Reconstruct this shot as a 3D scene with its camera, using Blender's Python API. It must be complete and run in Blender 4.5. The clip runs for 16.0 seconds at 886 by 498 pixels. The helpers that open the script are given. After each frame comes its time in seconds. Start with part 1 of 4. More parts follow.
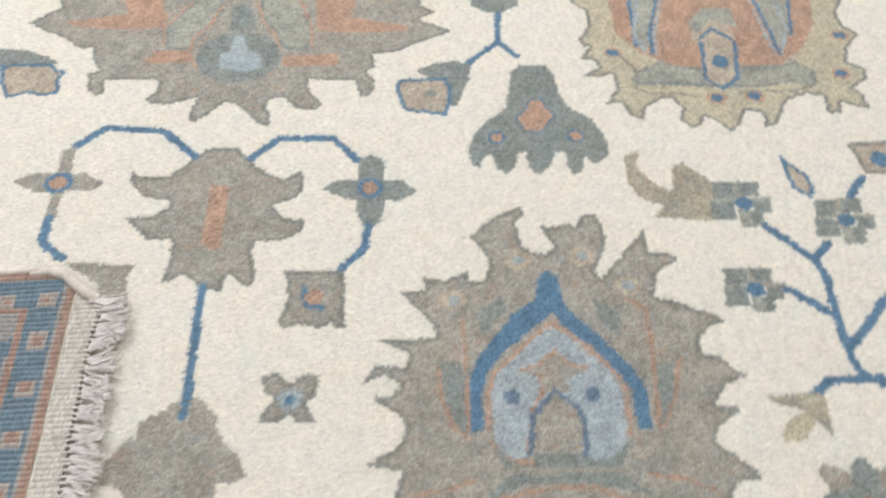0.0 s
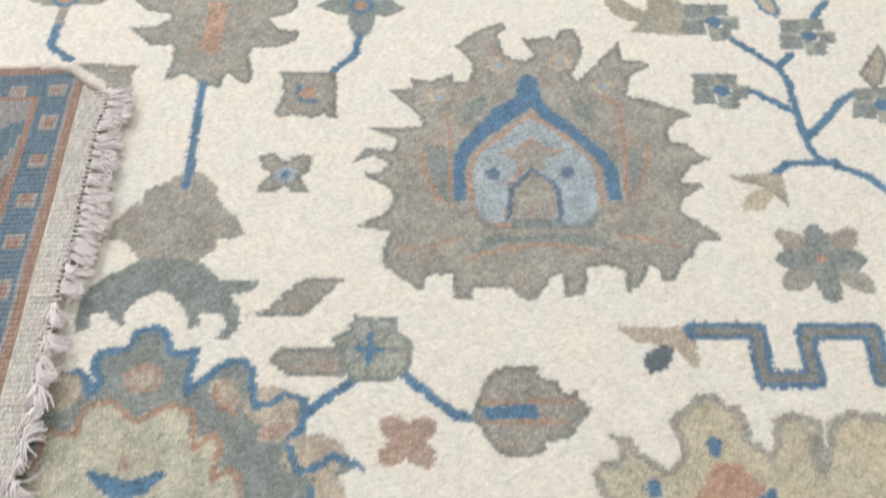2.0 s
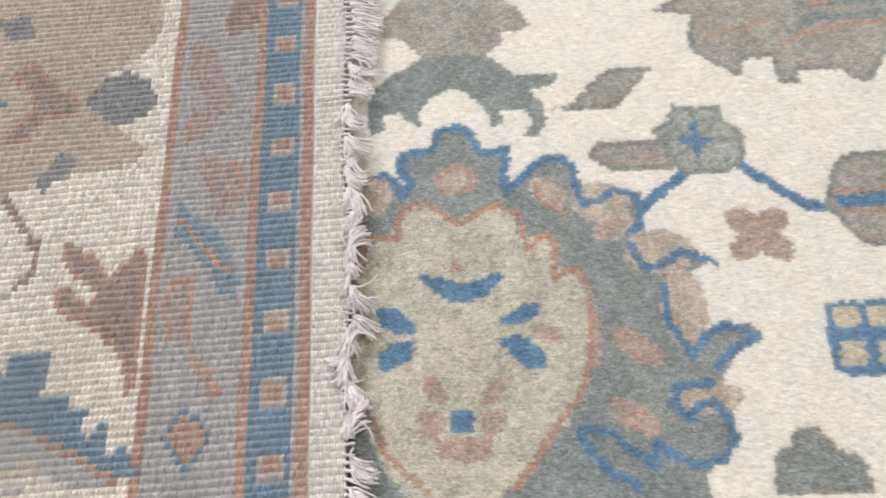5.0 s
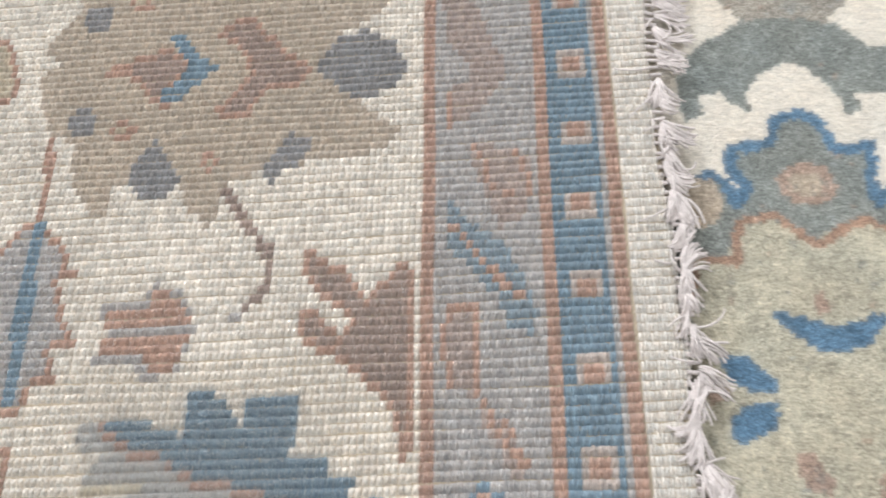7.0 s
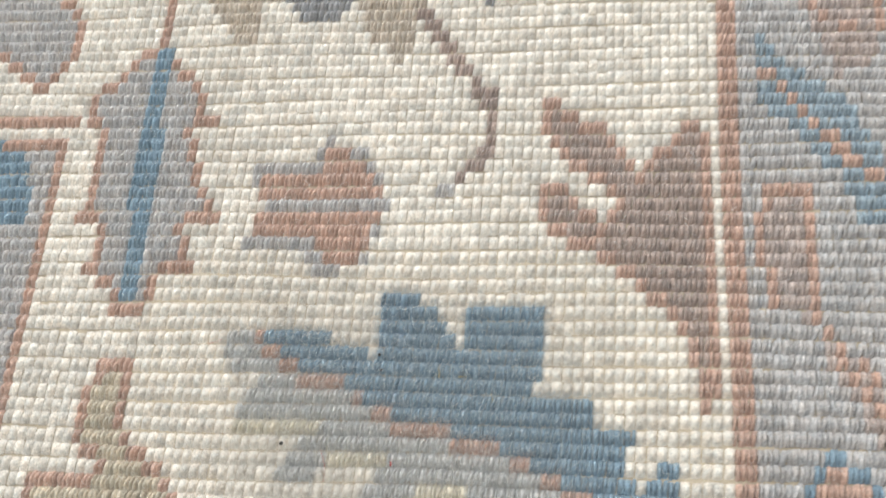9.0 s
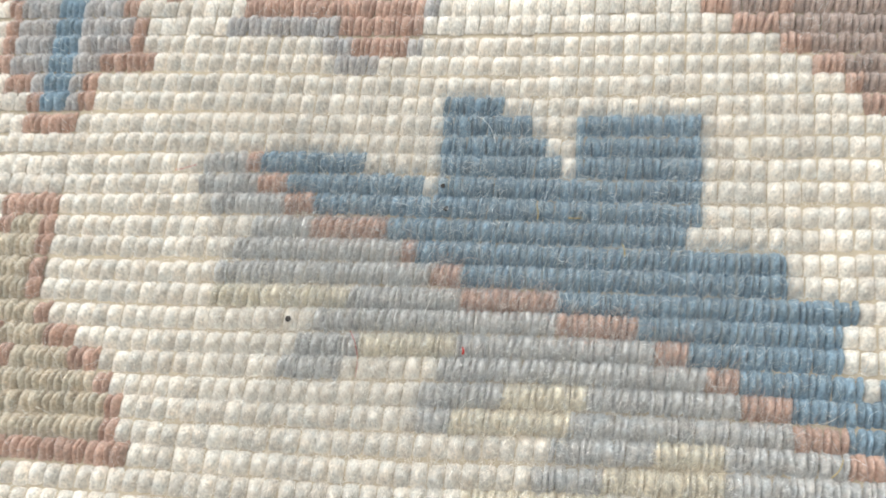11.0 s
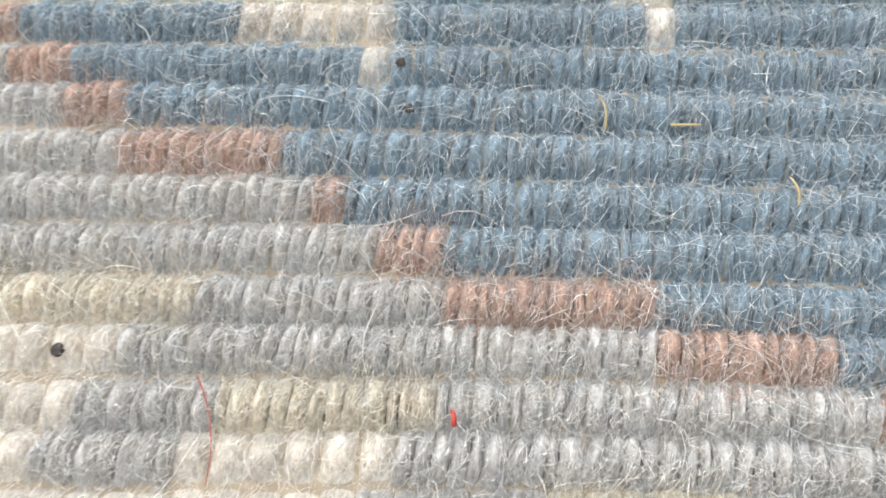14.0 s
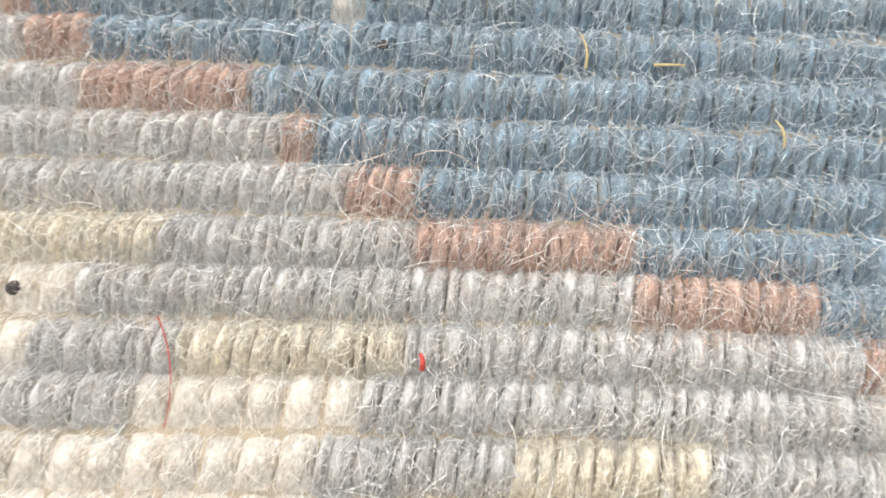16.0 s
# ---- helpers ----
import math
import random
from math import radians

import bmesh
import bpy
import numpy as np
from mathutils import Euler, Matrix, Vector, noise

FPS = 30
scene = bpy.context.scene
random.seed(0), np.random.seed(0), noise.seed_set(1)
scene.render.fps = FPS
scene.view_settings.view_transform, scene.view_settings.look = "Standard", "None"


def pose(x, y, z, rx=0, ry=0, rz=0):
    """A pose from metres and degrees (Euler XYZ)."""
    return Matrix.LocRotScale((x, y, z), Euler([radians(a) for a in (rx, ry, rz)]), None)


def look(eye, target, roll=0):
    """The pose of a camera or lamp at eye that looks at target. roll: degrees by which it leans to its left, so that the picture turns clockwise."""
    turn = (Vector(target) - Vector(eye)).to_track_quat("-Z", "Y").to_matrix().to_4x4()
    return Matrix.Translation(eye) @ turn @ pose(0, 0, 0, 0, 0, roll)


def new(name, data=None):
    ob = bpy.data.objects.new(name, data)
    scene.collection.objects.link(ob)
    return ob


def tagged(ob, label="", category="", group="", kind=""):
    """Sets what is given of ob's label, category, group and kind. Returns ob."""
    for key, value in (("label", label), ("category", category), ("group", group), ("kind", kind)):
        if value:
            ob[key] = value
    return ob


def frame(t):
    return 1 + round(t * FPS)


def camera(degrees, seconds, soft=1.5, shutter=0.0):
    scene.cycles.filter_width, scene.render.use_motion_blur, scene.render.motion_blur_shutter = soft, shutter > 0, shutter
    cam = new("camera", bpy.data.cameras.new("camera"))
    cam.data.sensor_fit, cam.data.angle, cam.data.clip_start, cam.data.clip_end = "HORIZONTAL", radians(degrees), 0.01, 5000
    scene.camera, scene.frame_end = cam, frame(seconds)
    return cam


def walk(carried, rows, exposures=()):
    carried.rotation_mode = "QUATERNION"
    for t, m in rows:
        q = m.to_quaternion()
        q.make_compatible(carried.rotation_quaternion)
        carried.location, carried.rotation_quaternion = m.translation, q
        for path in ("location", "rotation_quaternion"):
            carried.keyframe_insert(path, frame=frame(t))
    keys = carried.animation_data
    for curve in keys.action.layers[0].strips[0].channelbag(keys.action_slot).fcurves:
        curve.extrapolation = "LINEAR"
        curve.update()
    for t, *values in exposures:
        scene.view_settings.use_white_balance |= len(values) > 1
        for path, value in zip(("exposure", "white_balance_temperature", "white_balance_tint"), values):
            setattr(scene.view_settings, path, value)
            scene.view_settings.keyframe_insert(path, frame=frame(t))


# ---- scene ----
cam = camera(52.60, 16.0, 1.7, 0.4)
PATH = [
    (0, (-0.02708, -0.03895, 0.71668), (0.0056, 1.1795, -0.8690), 1.18),
    (0.5, (-0.06341, -0.08937, 0.71222), (-0.0076, 1.0855, -0.9053), -0.35),
    (1, (-0.03969, -0.11753, 0.70855), (-0.0071, 1.0822, -0.8913), -0.60),
    (1.5, (-0.01103, -0.16382, 0.69787), (0.0242, 1.0480, -0.8928), 1.74),
    (2, (-0.02074, -0.22473, 0.65158), (0.0286, 0.9596, -0.9593), 2.16),
    (2.5, (-0.05387, -0.27431, 0.63199), (-0.0172, 0.8519, -1.0204), 1.13),
    (3, (-0.08762, -0.30121, 0.61837), (-0.0805, 0.7868, -1.0598), -0.50),
    (3.2, (-0.09325, -0.29869, 0.61926), (-0.0935, 0.7609, -1.0770), -1.28),
    (5.3, (-0.26601, -0.22530, 0.55183), (-0.3344, 0.7066, -1.2165), -5.71),
    (5.5, (-0.28635, -0.21605, 0.54236), (-0.3505, 0.7071, -1.2307), -5.35),
    (6, (-0.32647, -0.18294, 0.51154), (-0.3784, 0.7295, -1.2674), -3.59),
    (6.5, (-0.37328, -0.15875, 0.48505), (-0.4660, 0.7296, -1.3044), -5.19),
    (7, (-0.40596, -0.13928, 0.45668), (-0.5819, 0.7260, -1.3379), -10.11),
    (7.5, (-0.43710, -0.11914, 0.43031), (-0.6592, 0.7350, -1.3644), -12.61),
    (8, (-0.45856, -0.10911, 0.39354), (-0.7060, 0.7129, -1.4129), -13.45),
    (8.5, (-0.49023, -0.10060, 0.35581), (-0.7675, 0.6296, -1.4854), -16.77),
    (9, (-0.51179, -0.10011, 0.31965), (-0.8042, 0.5657, -1.5435), -18.77),
    (9.5, (-0.52857, -0.10338, 0.28664), (-0.8213, 0.5045, -1.5961), -20.29),
    (10, (-0.54103, -0.10537, 0.25771), (-0.8082, 0.4900, -1.6328), -18.27),
    (10.2, (-0.54322, -0.10686, 0.24687), (-0.8258, 0.4867, -1.6420), -19.31),
    (12.3, (-0.55949, -0.09462, 0.15249), (-0.8055, 0.5098, -1.7381), -17.01),
    (12.5, (-0.56115, -0.09146, 0.15126), (-0.8138, 0.5108, -1.7391), -17.59),
    (13, (-0.56436, -0.08899, 0.13219), (-0.7896, 0.5388, -1.7533), -14.69),
    (13.5, (-0.56596, -0.08492, 0.11280), (-0.7478, 0.5290, -1.7819), -11.66),
    (14, (-0.56605, -0.08004, 0.09741), (-0.6996, 0.5374, -1.8002), -7.52),
    (14.5, (-0.56783, -0.07742, 0.08633), (-0.6810, 0.5153, -1.8205), -5.86),
    (15, (-0.56725, -0.07495, 0.08024), (-0.6614, 0.5076, -1.8307), -4.18),
    (15.5, (-0.56560, -0.07763, 0.08199), (-0.6572, 0.4899, -1.8336), -4.00),
    (16, (-0.56389, -0.08226, 0.09329), (-0.6787, 0.4886, -1.8201), -5.94),
]
EXPOSURES = [(0, -0.03, 6500, 11), (2.5, 0.07, 6500, 11), (3.2, 0.12, 6500, 12), (5.3, 0.08, 6500, 14), (7, 0.08, 6500, 12), (8, 0.12, 6500, 11), (8.5, 0.17, 6500, 10), (10, 0.22, 6500, 8), (12.5, 0.42, 6500, 10), (13, 0.34, 6500, 9), (13.5, 0.36, 6500, 9), (14, 0.6, 6600, 12), (15, 0.74, 6700, 12), (16, 0.74, 6850, 13)]
walk(cam, [(t, look(eye, target, roll)) for t, eye, target, roll in PATH], EXPOSURES)

# ---- light: a closed showroom with ceiling panels ----
world = bpy.data.worlds.new("world")
scene.world = world
world.use_nodes = True
world.node_tree.nodes["Background"].inputs[0].default_value = (0.9, 0.95, 1.0, 1)
world.node_tree.nodes["Background"].inputs[1].default_value = 0.05


def lamp(x, y, z, sx, sy, watts, tint):
    data = bpy.data.lights.new("panel_light", "AREA")
    data.shape, data.size, data.size_y, data.energy, data.color = "RECTANGLE", sx, sy, watts, tint
    ob = new("panel_light", data)
    ob.matrix_world = pose(x, y, z)
    return ob


PANELS = [(-2.5, 3.5, 0.6, 1.2, 184.0), (0.5, 3.1, 0.6, 1.2, 58.0), (-2.4, -0.6, 0.6, 1.2, 36.0), (0.9, -0.6, 0.6, 1.2, 30.0)]
CEILING = 3.6
for px, py, sx, sy, watts in PANELS:
    lamp(px, py, CEILING - 0.05, sx, sy, watts, (0.965, 1.0, 1.05))

# ---- materials ----


def srgb(r, g, b, k=0.88):
    def lin(c):
        c /= 255
        return c / 12.92 if c <= 0.04045 else ((c + 0.055) / 1.055) ** 2.4
    return (lin(r) * k, lin(g) * k, lin(b) * k, 1.0)


# the dyes of the pile, and those of the worn underside
PILE = {"ivory": srgb(231, 223, 209), "taupe": srgb(161, 155, 144), "slate": srgb(136, 141, 136), "slate_taupe": srgb(136, 135, 128),
        "blue": srgb(93, 124, 148), "pale_blue": srgb(164, 172, 175), "rust": srgb(181, 148, 127), "dull_rust": srgb(172, 140, 120),
        "tan": srgb(182, 168, 150), "sand": srgb(190, 180, 156), "olive": srgb(190, 184, 164), "olive_taupe": srgb(170, 161, 142),
        "sage": srgb(163, 162, 150), "slate_blue": srgb(104, 121, 138), "slate_dark": srgb(98, 108, 111), "grey_blue": srgb(172, 173, 174),
        "rust_taupe": srgb(174, 151, 136)}
BACK = {"ivory": srgb(224, 216, 204), "grey": srgb(185, 181, 178), "blue": srgb(132, 153, 166), "soft_blue": srgb(146, 160, 168), "pink_grey": srgb(196, 184, 176), "rust": srgb(191, 160, 144), "bleached": srgb(226, 220, 211),
        "rust_taupe": srgb(170, 152, 142), "olive": srgb(196, 183, 167), "sand": srgb(200, 188, 168), "cream": srgb(216, 206, 185),
        "faded": srgb(196, 183, 168), "rust_grey": srgb(181, 166, 158), "slate_grey": srgb(153, 152, 152), "pale_grey": srgb(191, 189, 185)}


def material(name):
    m = bpy.data.materials.new(name)
    m.use_nodes = True
    t = m.node_tree
    return m, t, t.nodes["Principled BSDF"]


def add(t, kind, **inputs):
    n = t.nodes.new(kind)
    for key, value in inputs.items():
        n.inputs[key.replace("_", " ")].default_value = value
    return n


def ramp(t, fac, lo, hi, a=0.3, b=0.7):
    n = t.nodes.new("ShaderNodeMapRange")
    t.links.new(fac, n.inputs["Value"])
    n.inputs["From Min"].default_value, n.inputs["From Max"].default_value = a, b
    n.inputs["To Min"].default_value, n.inputs["To Max"].default_value = lo, hi
    return n.outputs[0]


def mul(t, a, b):
    n = t.nodes.new("ShaderNodeMath")
    n.operation = "MULTIPLY"
    t.links.new(a, n.inputs[0])
    t.links.new(b, n.inputs[1])
    return n.outputs[0]


def scaled(t, vec, sx, sy, sz, turn=0.0):
    n = t.nodes.new("ShaderNodeMapping")
    t.links.new(vec, n.inputs["Vector"])
    n.inputs["Scale"].default_value = (sx, sy, sz)
    n.inputs["Rotation"].default_value = (0, 0, turn)
    return n.outputs[0]


def texture(t, vec, scale, detail=2.0, rough=0.6):
    n = add(t, "ShaderNodeTexNoise", Scale=scale, Detail=detail, Roughness=rough)
    t.links.new(vec, n.inputs["Vector"])
    return n.outputs["Fac"]


def shaded(t, colour, *factors):
    v = factors[0]
    for f in factors[1:]:
        v = mul(t, v, f)
    n = t.nodes.new("ShaderNodeVectorMath")
    n.operation = "SCALE"
    t.links.new(colour, n.inputs[0])
    t.links.new(v, n.inputs["Scale"])
    return n.outputs[0]


def drifted(t, colour, fac, amount):
    """The same dye, now a little warmer, now a little cooler, as the wool took it up."""
    tint = t.nodes.new("ShaderNodeMix")
    tint.data_type = "RGBA"
    t.links.new(fac, tint.inputs[0])
    tint.inputs[6].default_value = (1 + amount, 1, 1 - amount, 1)
    tint.inputs[7].default_value = (1 - amount, 1, 1 + amount * 0.7, 1)
    both = t.nodes.new("ShaderNodeVectorMath")
    both.operation = "MULTIPLY"
    t.links.new(colour, both.inputs[0])
    t.links.new(tint.outputs[2], both.inputs[1])
    return both.outputs[0]


def bumped(t, bsdf, height, strength, distance):
    n = add(t, "ShaderNodeBump", Strength=strength, Distance=distance)
    t.links.new(height, n.inputs["Height"])
    t.links.new(n.outputs[0], bsdf.inputs["Normal"])


def wool_pile():
    """Cut wool pile: dyed tufts in rows, with fuzz and abrash."""
    m, t, b = material("wool_pile")
    dye = t.nodes.new("ShaderNodeAttribute")
    dye.attribute_name = "dye"
    co = t.nodes.new("ShaderNodeTexCoord").outputs["Object"]
    fibre = texture(t, scaled(t, co, 1, 1.15, 1), 560, 3, 0.8)
    tuft = texture(t, scaled(t, co, 0.6, 1, 1), 260, 2)
    streak = texture(t, scaled(t, co, 0.3, 1, 1), 480, 3)
    pit = texture(t, co, 1000, 2, 0.6)
    cloud = texture(t, co, 60, 4)
    drift = ramp(t, texture(t, co, 22, 4), 0, 1)
    # dyed tufts stand out singly, undyed ones run together
    value = t.nodes.new("ShaderNodeRGBToBW")
    t.links.new(dye.outputs["Color"], value.inputs[0])
    grain = t.nodes.new("ShaderNodeMath")
    grain.operation = "POWER"
    t.links.new(mul(t, ramp(t, fibre, 0.8, 1.21), ramp(t, pit, 0.86, 1.15, 0.34, 0.66)), grain.inputs[0])
    t.links.new(ramp(t, value.outputs[0], 1.9, 0.75, 0.3, 0.6), grain.inputs[1])
    t.links.new(shaded(t, drifted(t, dye.outputs["Color"], drift, 0.03), grain.outputs[0], ramp(t, tuft, 0.89, 1.045, 0.3, 0.58), ramp(t, streak, 0.85, 1.13), ramp(t, cloud, 0.92, 1.05)), b.inputs["Base Color"])
    b.inputs["Roughness"].default_value = 0.95
    b.inputs["Sheen Weight"].default_value = 0.15
    b.inputs["Specular IOR Level"].default_value = 0.15
    rows = mul(t, ramp(t, tuft, 0.2, 1), mul(t, ramp(t, fibre, 0.3, 1), ramp(t, streak, 0.75, 1)))
    bumped(t, b, rows, 0.75, 0.0018)
    return m


def wool_yarn(name="wool_yarn", grain=1.0):
    """Spun wool: fine strands along each loop, every loop a little different."""
    m, t, b = material(name)
    dye = t.nodes.new("ShaderNodeAttribute")
    dye.attribute_name = "dye"
    co = t.nodes.new("ShaderNodeTexCoord").outputs["Object"]
    geo = t.nodes.new("ShaderNodeNewGeometry")
    info = t.nodes.new("ShaderNodeObjectInfo")
    either = t.nodes.new("ShaderNodeMath")
    either.operation = "ADD"
    t.links.new(geo.outputs["Random Per Island"], either.inputs[0])
    t.links.new(info.outputs["Random"], either.inputs[1])
    loose = t.nodes.new("ShaderNodeMath")
    loose.operation = "FRACT"
    t.links.new(either.outputs[0], loose.inputs[0])
    strand = texture(t, scaled(t, co, 1.0, 0.22, 0.6, 0.35), 3200, 3, 0.65)
    fluff = texture(t, co, 1300, 3, 0.7)
    cloud = texture(t, co, 25, 3)
    drift = ramp(t, texture(t, co, 330, 3), 0, 1)
    t.links.new(shaded(t, drifted(t, dye.outputs["Color"], drift, 0.05), ramp(t, loose.outputs[0], 0.82, 1.16, 0, 1), ramp(t, strand, 0.72, 1.28), ramp(t, fluff, 0.68, 1.22), ramp(t, cloud, 0.95, 1.05)), b.inputs["Base Color"])
    b.inputs["Roughness"].default_value = 0.85
    b.inputs["Sheen Weight"].default_value = 0.25
    b.inputs["Specular IOR Level"].default_value = 0.2
    bumped(t, b, strand, 0.6 * grain, 0.0004)
    return m


def plain(name, colour, rough, scale=40.0, spread=0.06):
    m, t, b = material(name)
    rgb = t.nodes.new("ShaderNodeRGB")
    rgb.outputs[0].default_value = colour
    co = t.nodes.new("ShaderNodeTexCoord").outputs["Object"]
    fine, wide = texture(t, co, scale, 4), texture(t, co, scale / 12, 3)
    t.links.new(shaded(t, rgb.outputs[0], ramp(t, fine, 1 - spread, 1 + spread), ramp(t, wide, 1 - spread, 1 + spread)), b.inputs["Base Color"])
    b.inputs["Roughness"].default_value = rough
    bumped(t, b, fine, 0.2, 0.001)
    return m


PILE_WOOL, YARN = wool_pile(), wool_yarn()
COTTON = plain("cotton_cord", srgb(224, 215, 211), 0.85, 900, 0.14)
WARP = plain("cotton_warp", srgb(184, 170, 148), 0.9, 700, 0.12)
WORN_BAND = plain("worn_band", srgb(214, 202, 190), 0.9, 600, 0.16)
FOUNDATION = plain("rug_foundation", srgb(222, 210, 184), 0.95, 300, 0.08)
DARK_SEED = plain("dark_seed", srgb(52, 46, 42), 0.7, 900, 0.2)
STRAW = plain("straw", srgb(186, 168, 124), 0.7, 900, 0.2)
RED_LINT = plain("red_lint", srgb(190, 70, 62), 0.8, 900, 0.2)
CONCRETE = plain("polished_concrete", (0.32, 0.31, 0.29, 1), 0.5, 14, 0.1)
WALL = plain("wall_paint", (0.74, 0.73, 0.70, 1), 0.7, 30, 0.03)
TILE = plain("ceiling_board", (0.8, 0.8, 0.78, 1), 0.8, 60, 0.04)


# ---- mesh helpers ----
def mesh_of(name, verts, faces, mat, dyes=None, smooth=True):
    """A mesh from arrays of corners and of quads or triangles, with a dye for each corner."""
    me = bpy.data.meshes.new(name)
    verts, faces = np.asarray(verts, np.float32), np.asarray(faces, np.int32)
    n, k = faces.shape
    me.vertices.add(len(verts))
    me.vertices.foreach_set("co", verts.ravel())
    me.loops.add(n * k)
    me.loops.foreach_set("vertex_index", faces.ravel())
    me.polygons.add(n)
    me.polygons.foreach_set("loop_start", np.arange(0, n * k, k, dtype=np.int32))
    me.polygons.foreach_set("use_smooth", np.full(n, smooth))
    me.update(calc_edges=True)
    if dyes is not None:
        at = me.attributes.new("dye", "FLOAT_COLOR", "POINT" if len(dyes) == len(verts) else "CORNER")
        at.data.foreach_set("color", np.asarray(dyes, np.float32).ravel())
    me.materials.append(mat)
    return me


def part(name, me, parent, label=""):
    ob = new(name, me)
    ob.parent = parent
    return tagged(ob, label=label)


def box_mesh(name, x0, y0, z0, x1, y1, z1, mat, bevel=0.0):
    bm = bmesh.new()
    bmesh.ops.create_cube(bm, size=1)
    for v in bm.verts:
        v.co = ((x0 + x1) / 2 + v.co.x * (x1 - x0), (y0 + y1) / 2 + v.co.y * (y1 - y0), (z0 + z1) / 2 + v.co.z * (z1 - z0))
    if bevel:
        bmesh.ops.bevel(bm, geom=list(bm.edges), offset=bevel, segments=3, affect="EDGES", profile=0.6)
    me = bpy.data.meshes.new(name)
    bm.to_mesh(me)
    bm.free()
    me.materials.append(mat)
    return me


def tubes(paths, radii, sides=3):
    """Corners and quads of thin tapering tubes along paths of equal length (n, k, 3)."""
    paths = np.asarray(paths, float)
    n, k, _ = paths.shape
    tangent = np.gradient(paths, axis=1)
    tangent /= np.linalg.norm(tangent, axis=2, keepdims=True) + 1e-12
    ref = np.where(np.abs(tangent[..., 2:3]) > 0.9, np.array([1.0, 0, 0]), np.array([0, 0, 1.0]))
    a = np.cross(tangent, ref)
    a /= np.linalg.norm(a, axis=2, keepdims=True) + 1e-12
    b = np.cross(tangent, a)
    turn = 2 * np.pi * np.arange(sides) / sides
    ring = a[:, :, None] * np.cos(turn)[:, None] + b[:, :, None] * np.sin(turn)[:, None]
    verts = (paths[:, :, None] + ring * np.asarray(radii)[:, :, None, None]).reshape(-1, 3)
    i, j, s = np.meshgrid(np.arange(n), np.arange(k - 1), np.arange(sides), indexing="ij")
    base = (i * k + j) * sides
    nxt = (s + 1) % sides
    faces = np.stack([base + s, base + nxt, base + sides + nxt, base + sides + s], -1).reshape(-1, 4)
    return verts, faces


# ---- the room ----
X0, X1, Y0, Y1, LOW = -4.0, 4.0, -3.5, 4.5, -0.014
setting = [("floor", (X0, Y0, LOW - 0.2, X1, Y1, LOW), CONCRETE), ("ceiling", (X0, Y0, CEILING, X1, Y1, CEILING + 0.15), TILE),
           ("wall_west", (X0 - 0.15, Y0, LOW, X0, Y1, CEILING), WALL), ("wall_east", (X1, Y0, LOW, X1 + 0.15, Y1, CEILING), WALL),
           ("wall_south", (X0, Y0 - 0.15, LOW, X1, Y0, CEILING), WALL), ("wall_north", (X0, Y1, LOW, X1, Y1 + 0.15, CEILING), WALL)]
for name, size, mat in setting:
    tagged(new(name, box_mesh(name, *size, mat)), kind="structure")
for px, py, sx, sy, watts in PANELS:
    light = tagged(new("ceiling_light"), "white recessed ceiling light panel in the showroom ceiling", "lamp", "ceiling lights")
    light.location = (px, py, CEILING)
    w, h = sx / 2 + 0.03, sy / 2 + 0.03
    for x0, y0, x1, y1 in ((-w, -h, w, -h + 0.03), (-w, h - 0.03, w, h), (-w, -h + 0.03, -w + 0.03, h - 0.03), (w - 0.03, -h + 0.03, w, h - 0.03)):
        part("frame", box_mesh("frame", x0, y0, -0.04, x1, y1, 0, WALL), light)


# ---- weaving drafts: outlines in millimetres, filled cell by cell ----
class Draft:
    def __init__(self, x0, y0, cell_x, cell_y, nx, ny, table, ground, ragged):
        self.x = x0 + cell_x * (np.arange(nx) + 0.5)
        self.y = y0 + cell_y * (np.arange(ny) + 0.5)
        self.X, self.Y = np.meshgrid(self.x, self.y)
        # knots never sit quite on the drawn line
        self.X, self.Y = self.X + np.random.normal(0, ragged, self.X.shape), self.Y + np.random.normal(0, ragged, self.X.shape)
        self.colour = np.tile(np.array(table[ground]), (ny, nx, 1))
        self.owner = np.zeros((ny, nx), int)
        self.names, self.table = ["field"], table

    def paint(self, mask, dye):
        self.colour[mask] = self.table[dye]
        self.owner[mask] = len(self.names) - 1


draft = None


def motif(name):
    draft.names.append(name)


def inside(points):
    """The cells whose middles lie in a closed outline."""
    p = np.array(points, float)
    mask = np.zeros(draft.X.shape, bool)
    cx = np.flatnonzero((draft.x >= p[:, 0].min()) & (draft.x <= p[:, 0].max()))
    cy = np.flatnonzero((draft.y >= p[:, 1].min()) & (draft.y <= p[:, 1].max()))
    if not len(cx) or not len(cy):
        return mask
    block = np.ix_(cy, cx)
    X, Y = draft.X[block], draft.Y[block]
    got = np.zeros(X.shape, bool)
    for (ax, ay), (bx, by) in zip(p, np.roll(p, -1, axis=0)):
        if ay != by:
            got ^= ((ay > Y) != (by > Y)) & (X < (bx - ax) * (Y - ay) / (by - ay) + ax)
    mask[block] = got
    return mask


def shrunk(mask, steps):
    for _ in range(steps):
        m = mask.copy()
        m[1:] &= mask[:-1]
        m[:-1] &= mask[1:]
        m[:, 1:] &= mask[:, :-1]
        m[:, :-1] &= mask[:, 1:]
        mask = m
    return mask


def area(dye, outlines, edge="", steps=2):
    mask = np.zeros(draft.X.shape, bool)
    for points in outlines:
        mask |= inside(points)
    draft.paint(mask, edge or dye)
    if edge:
        draft.paint(shrunk(mask, steps), dye)


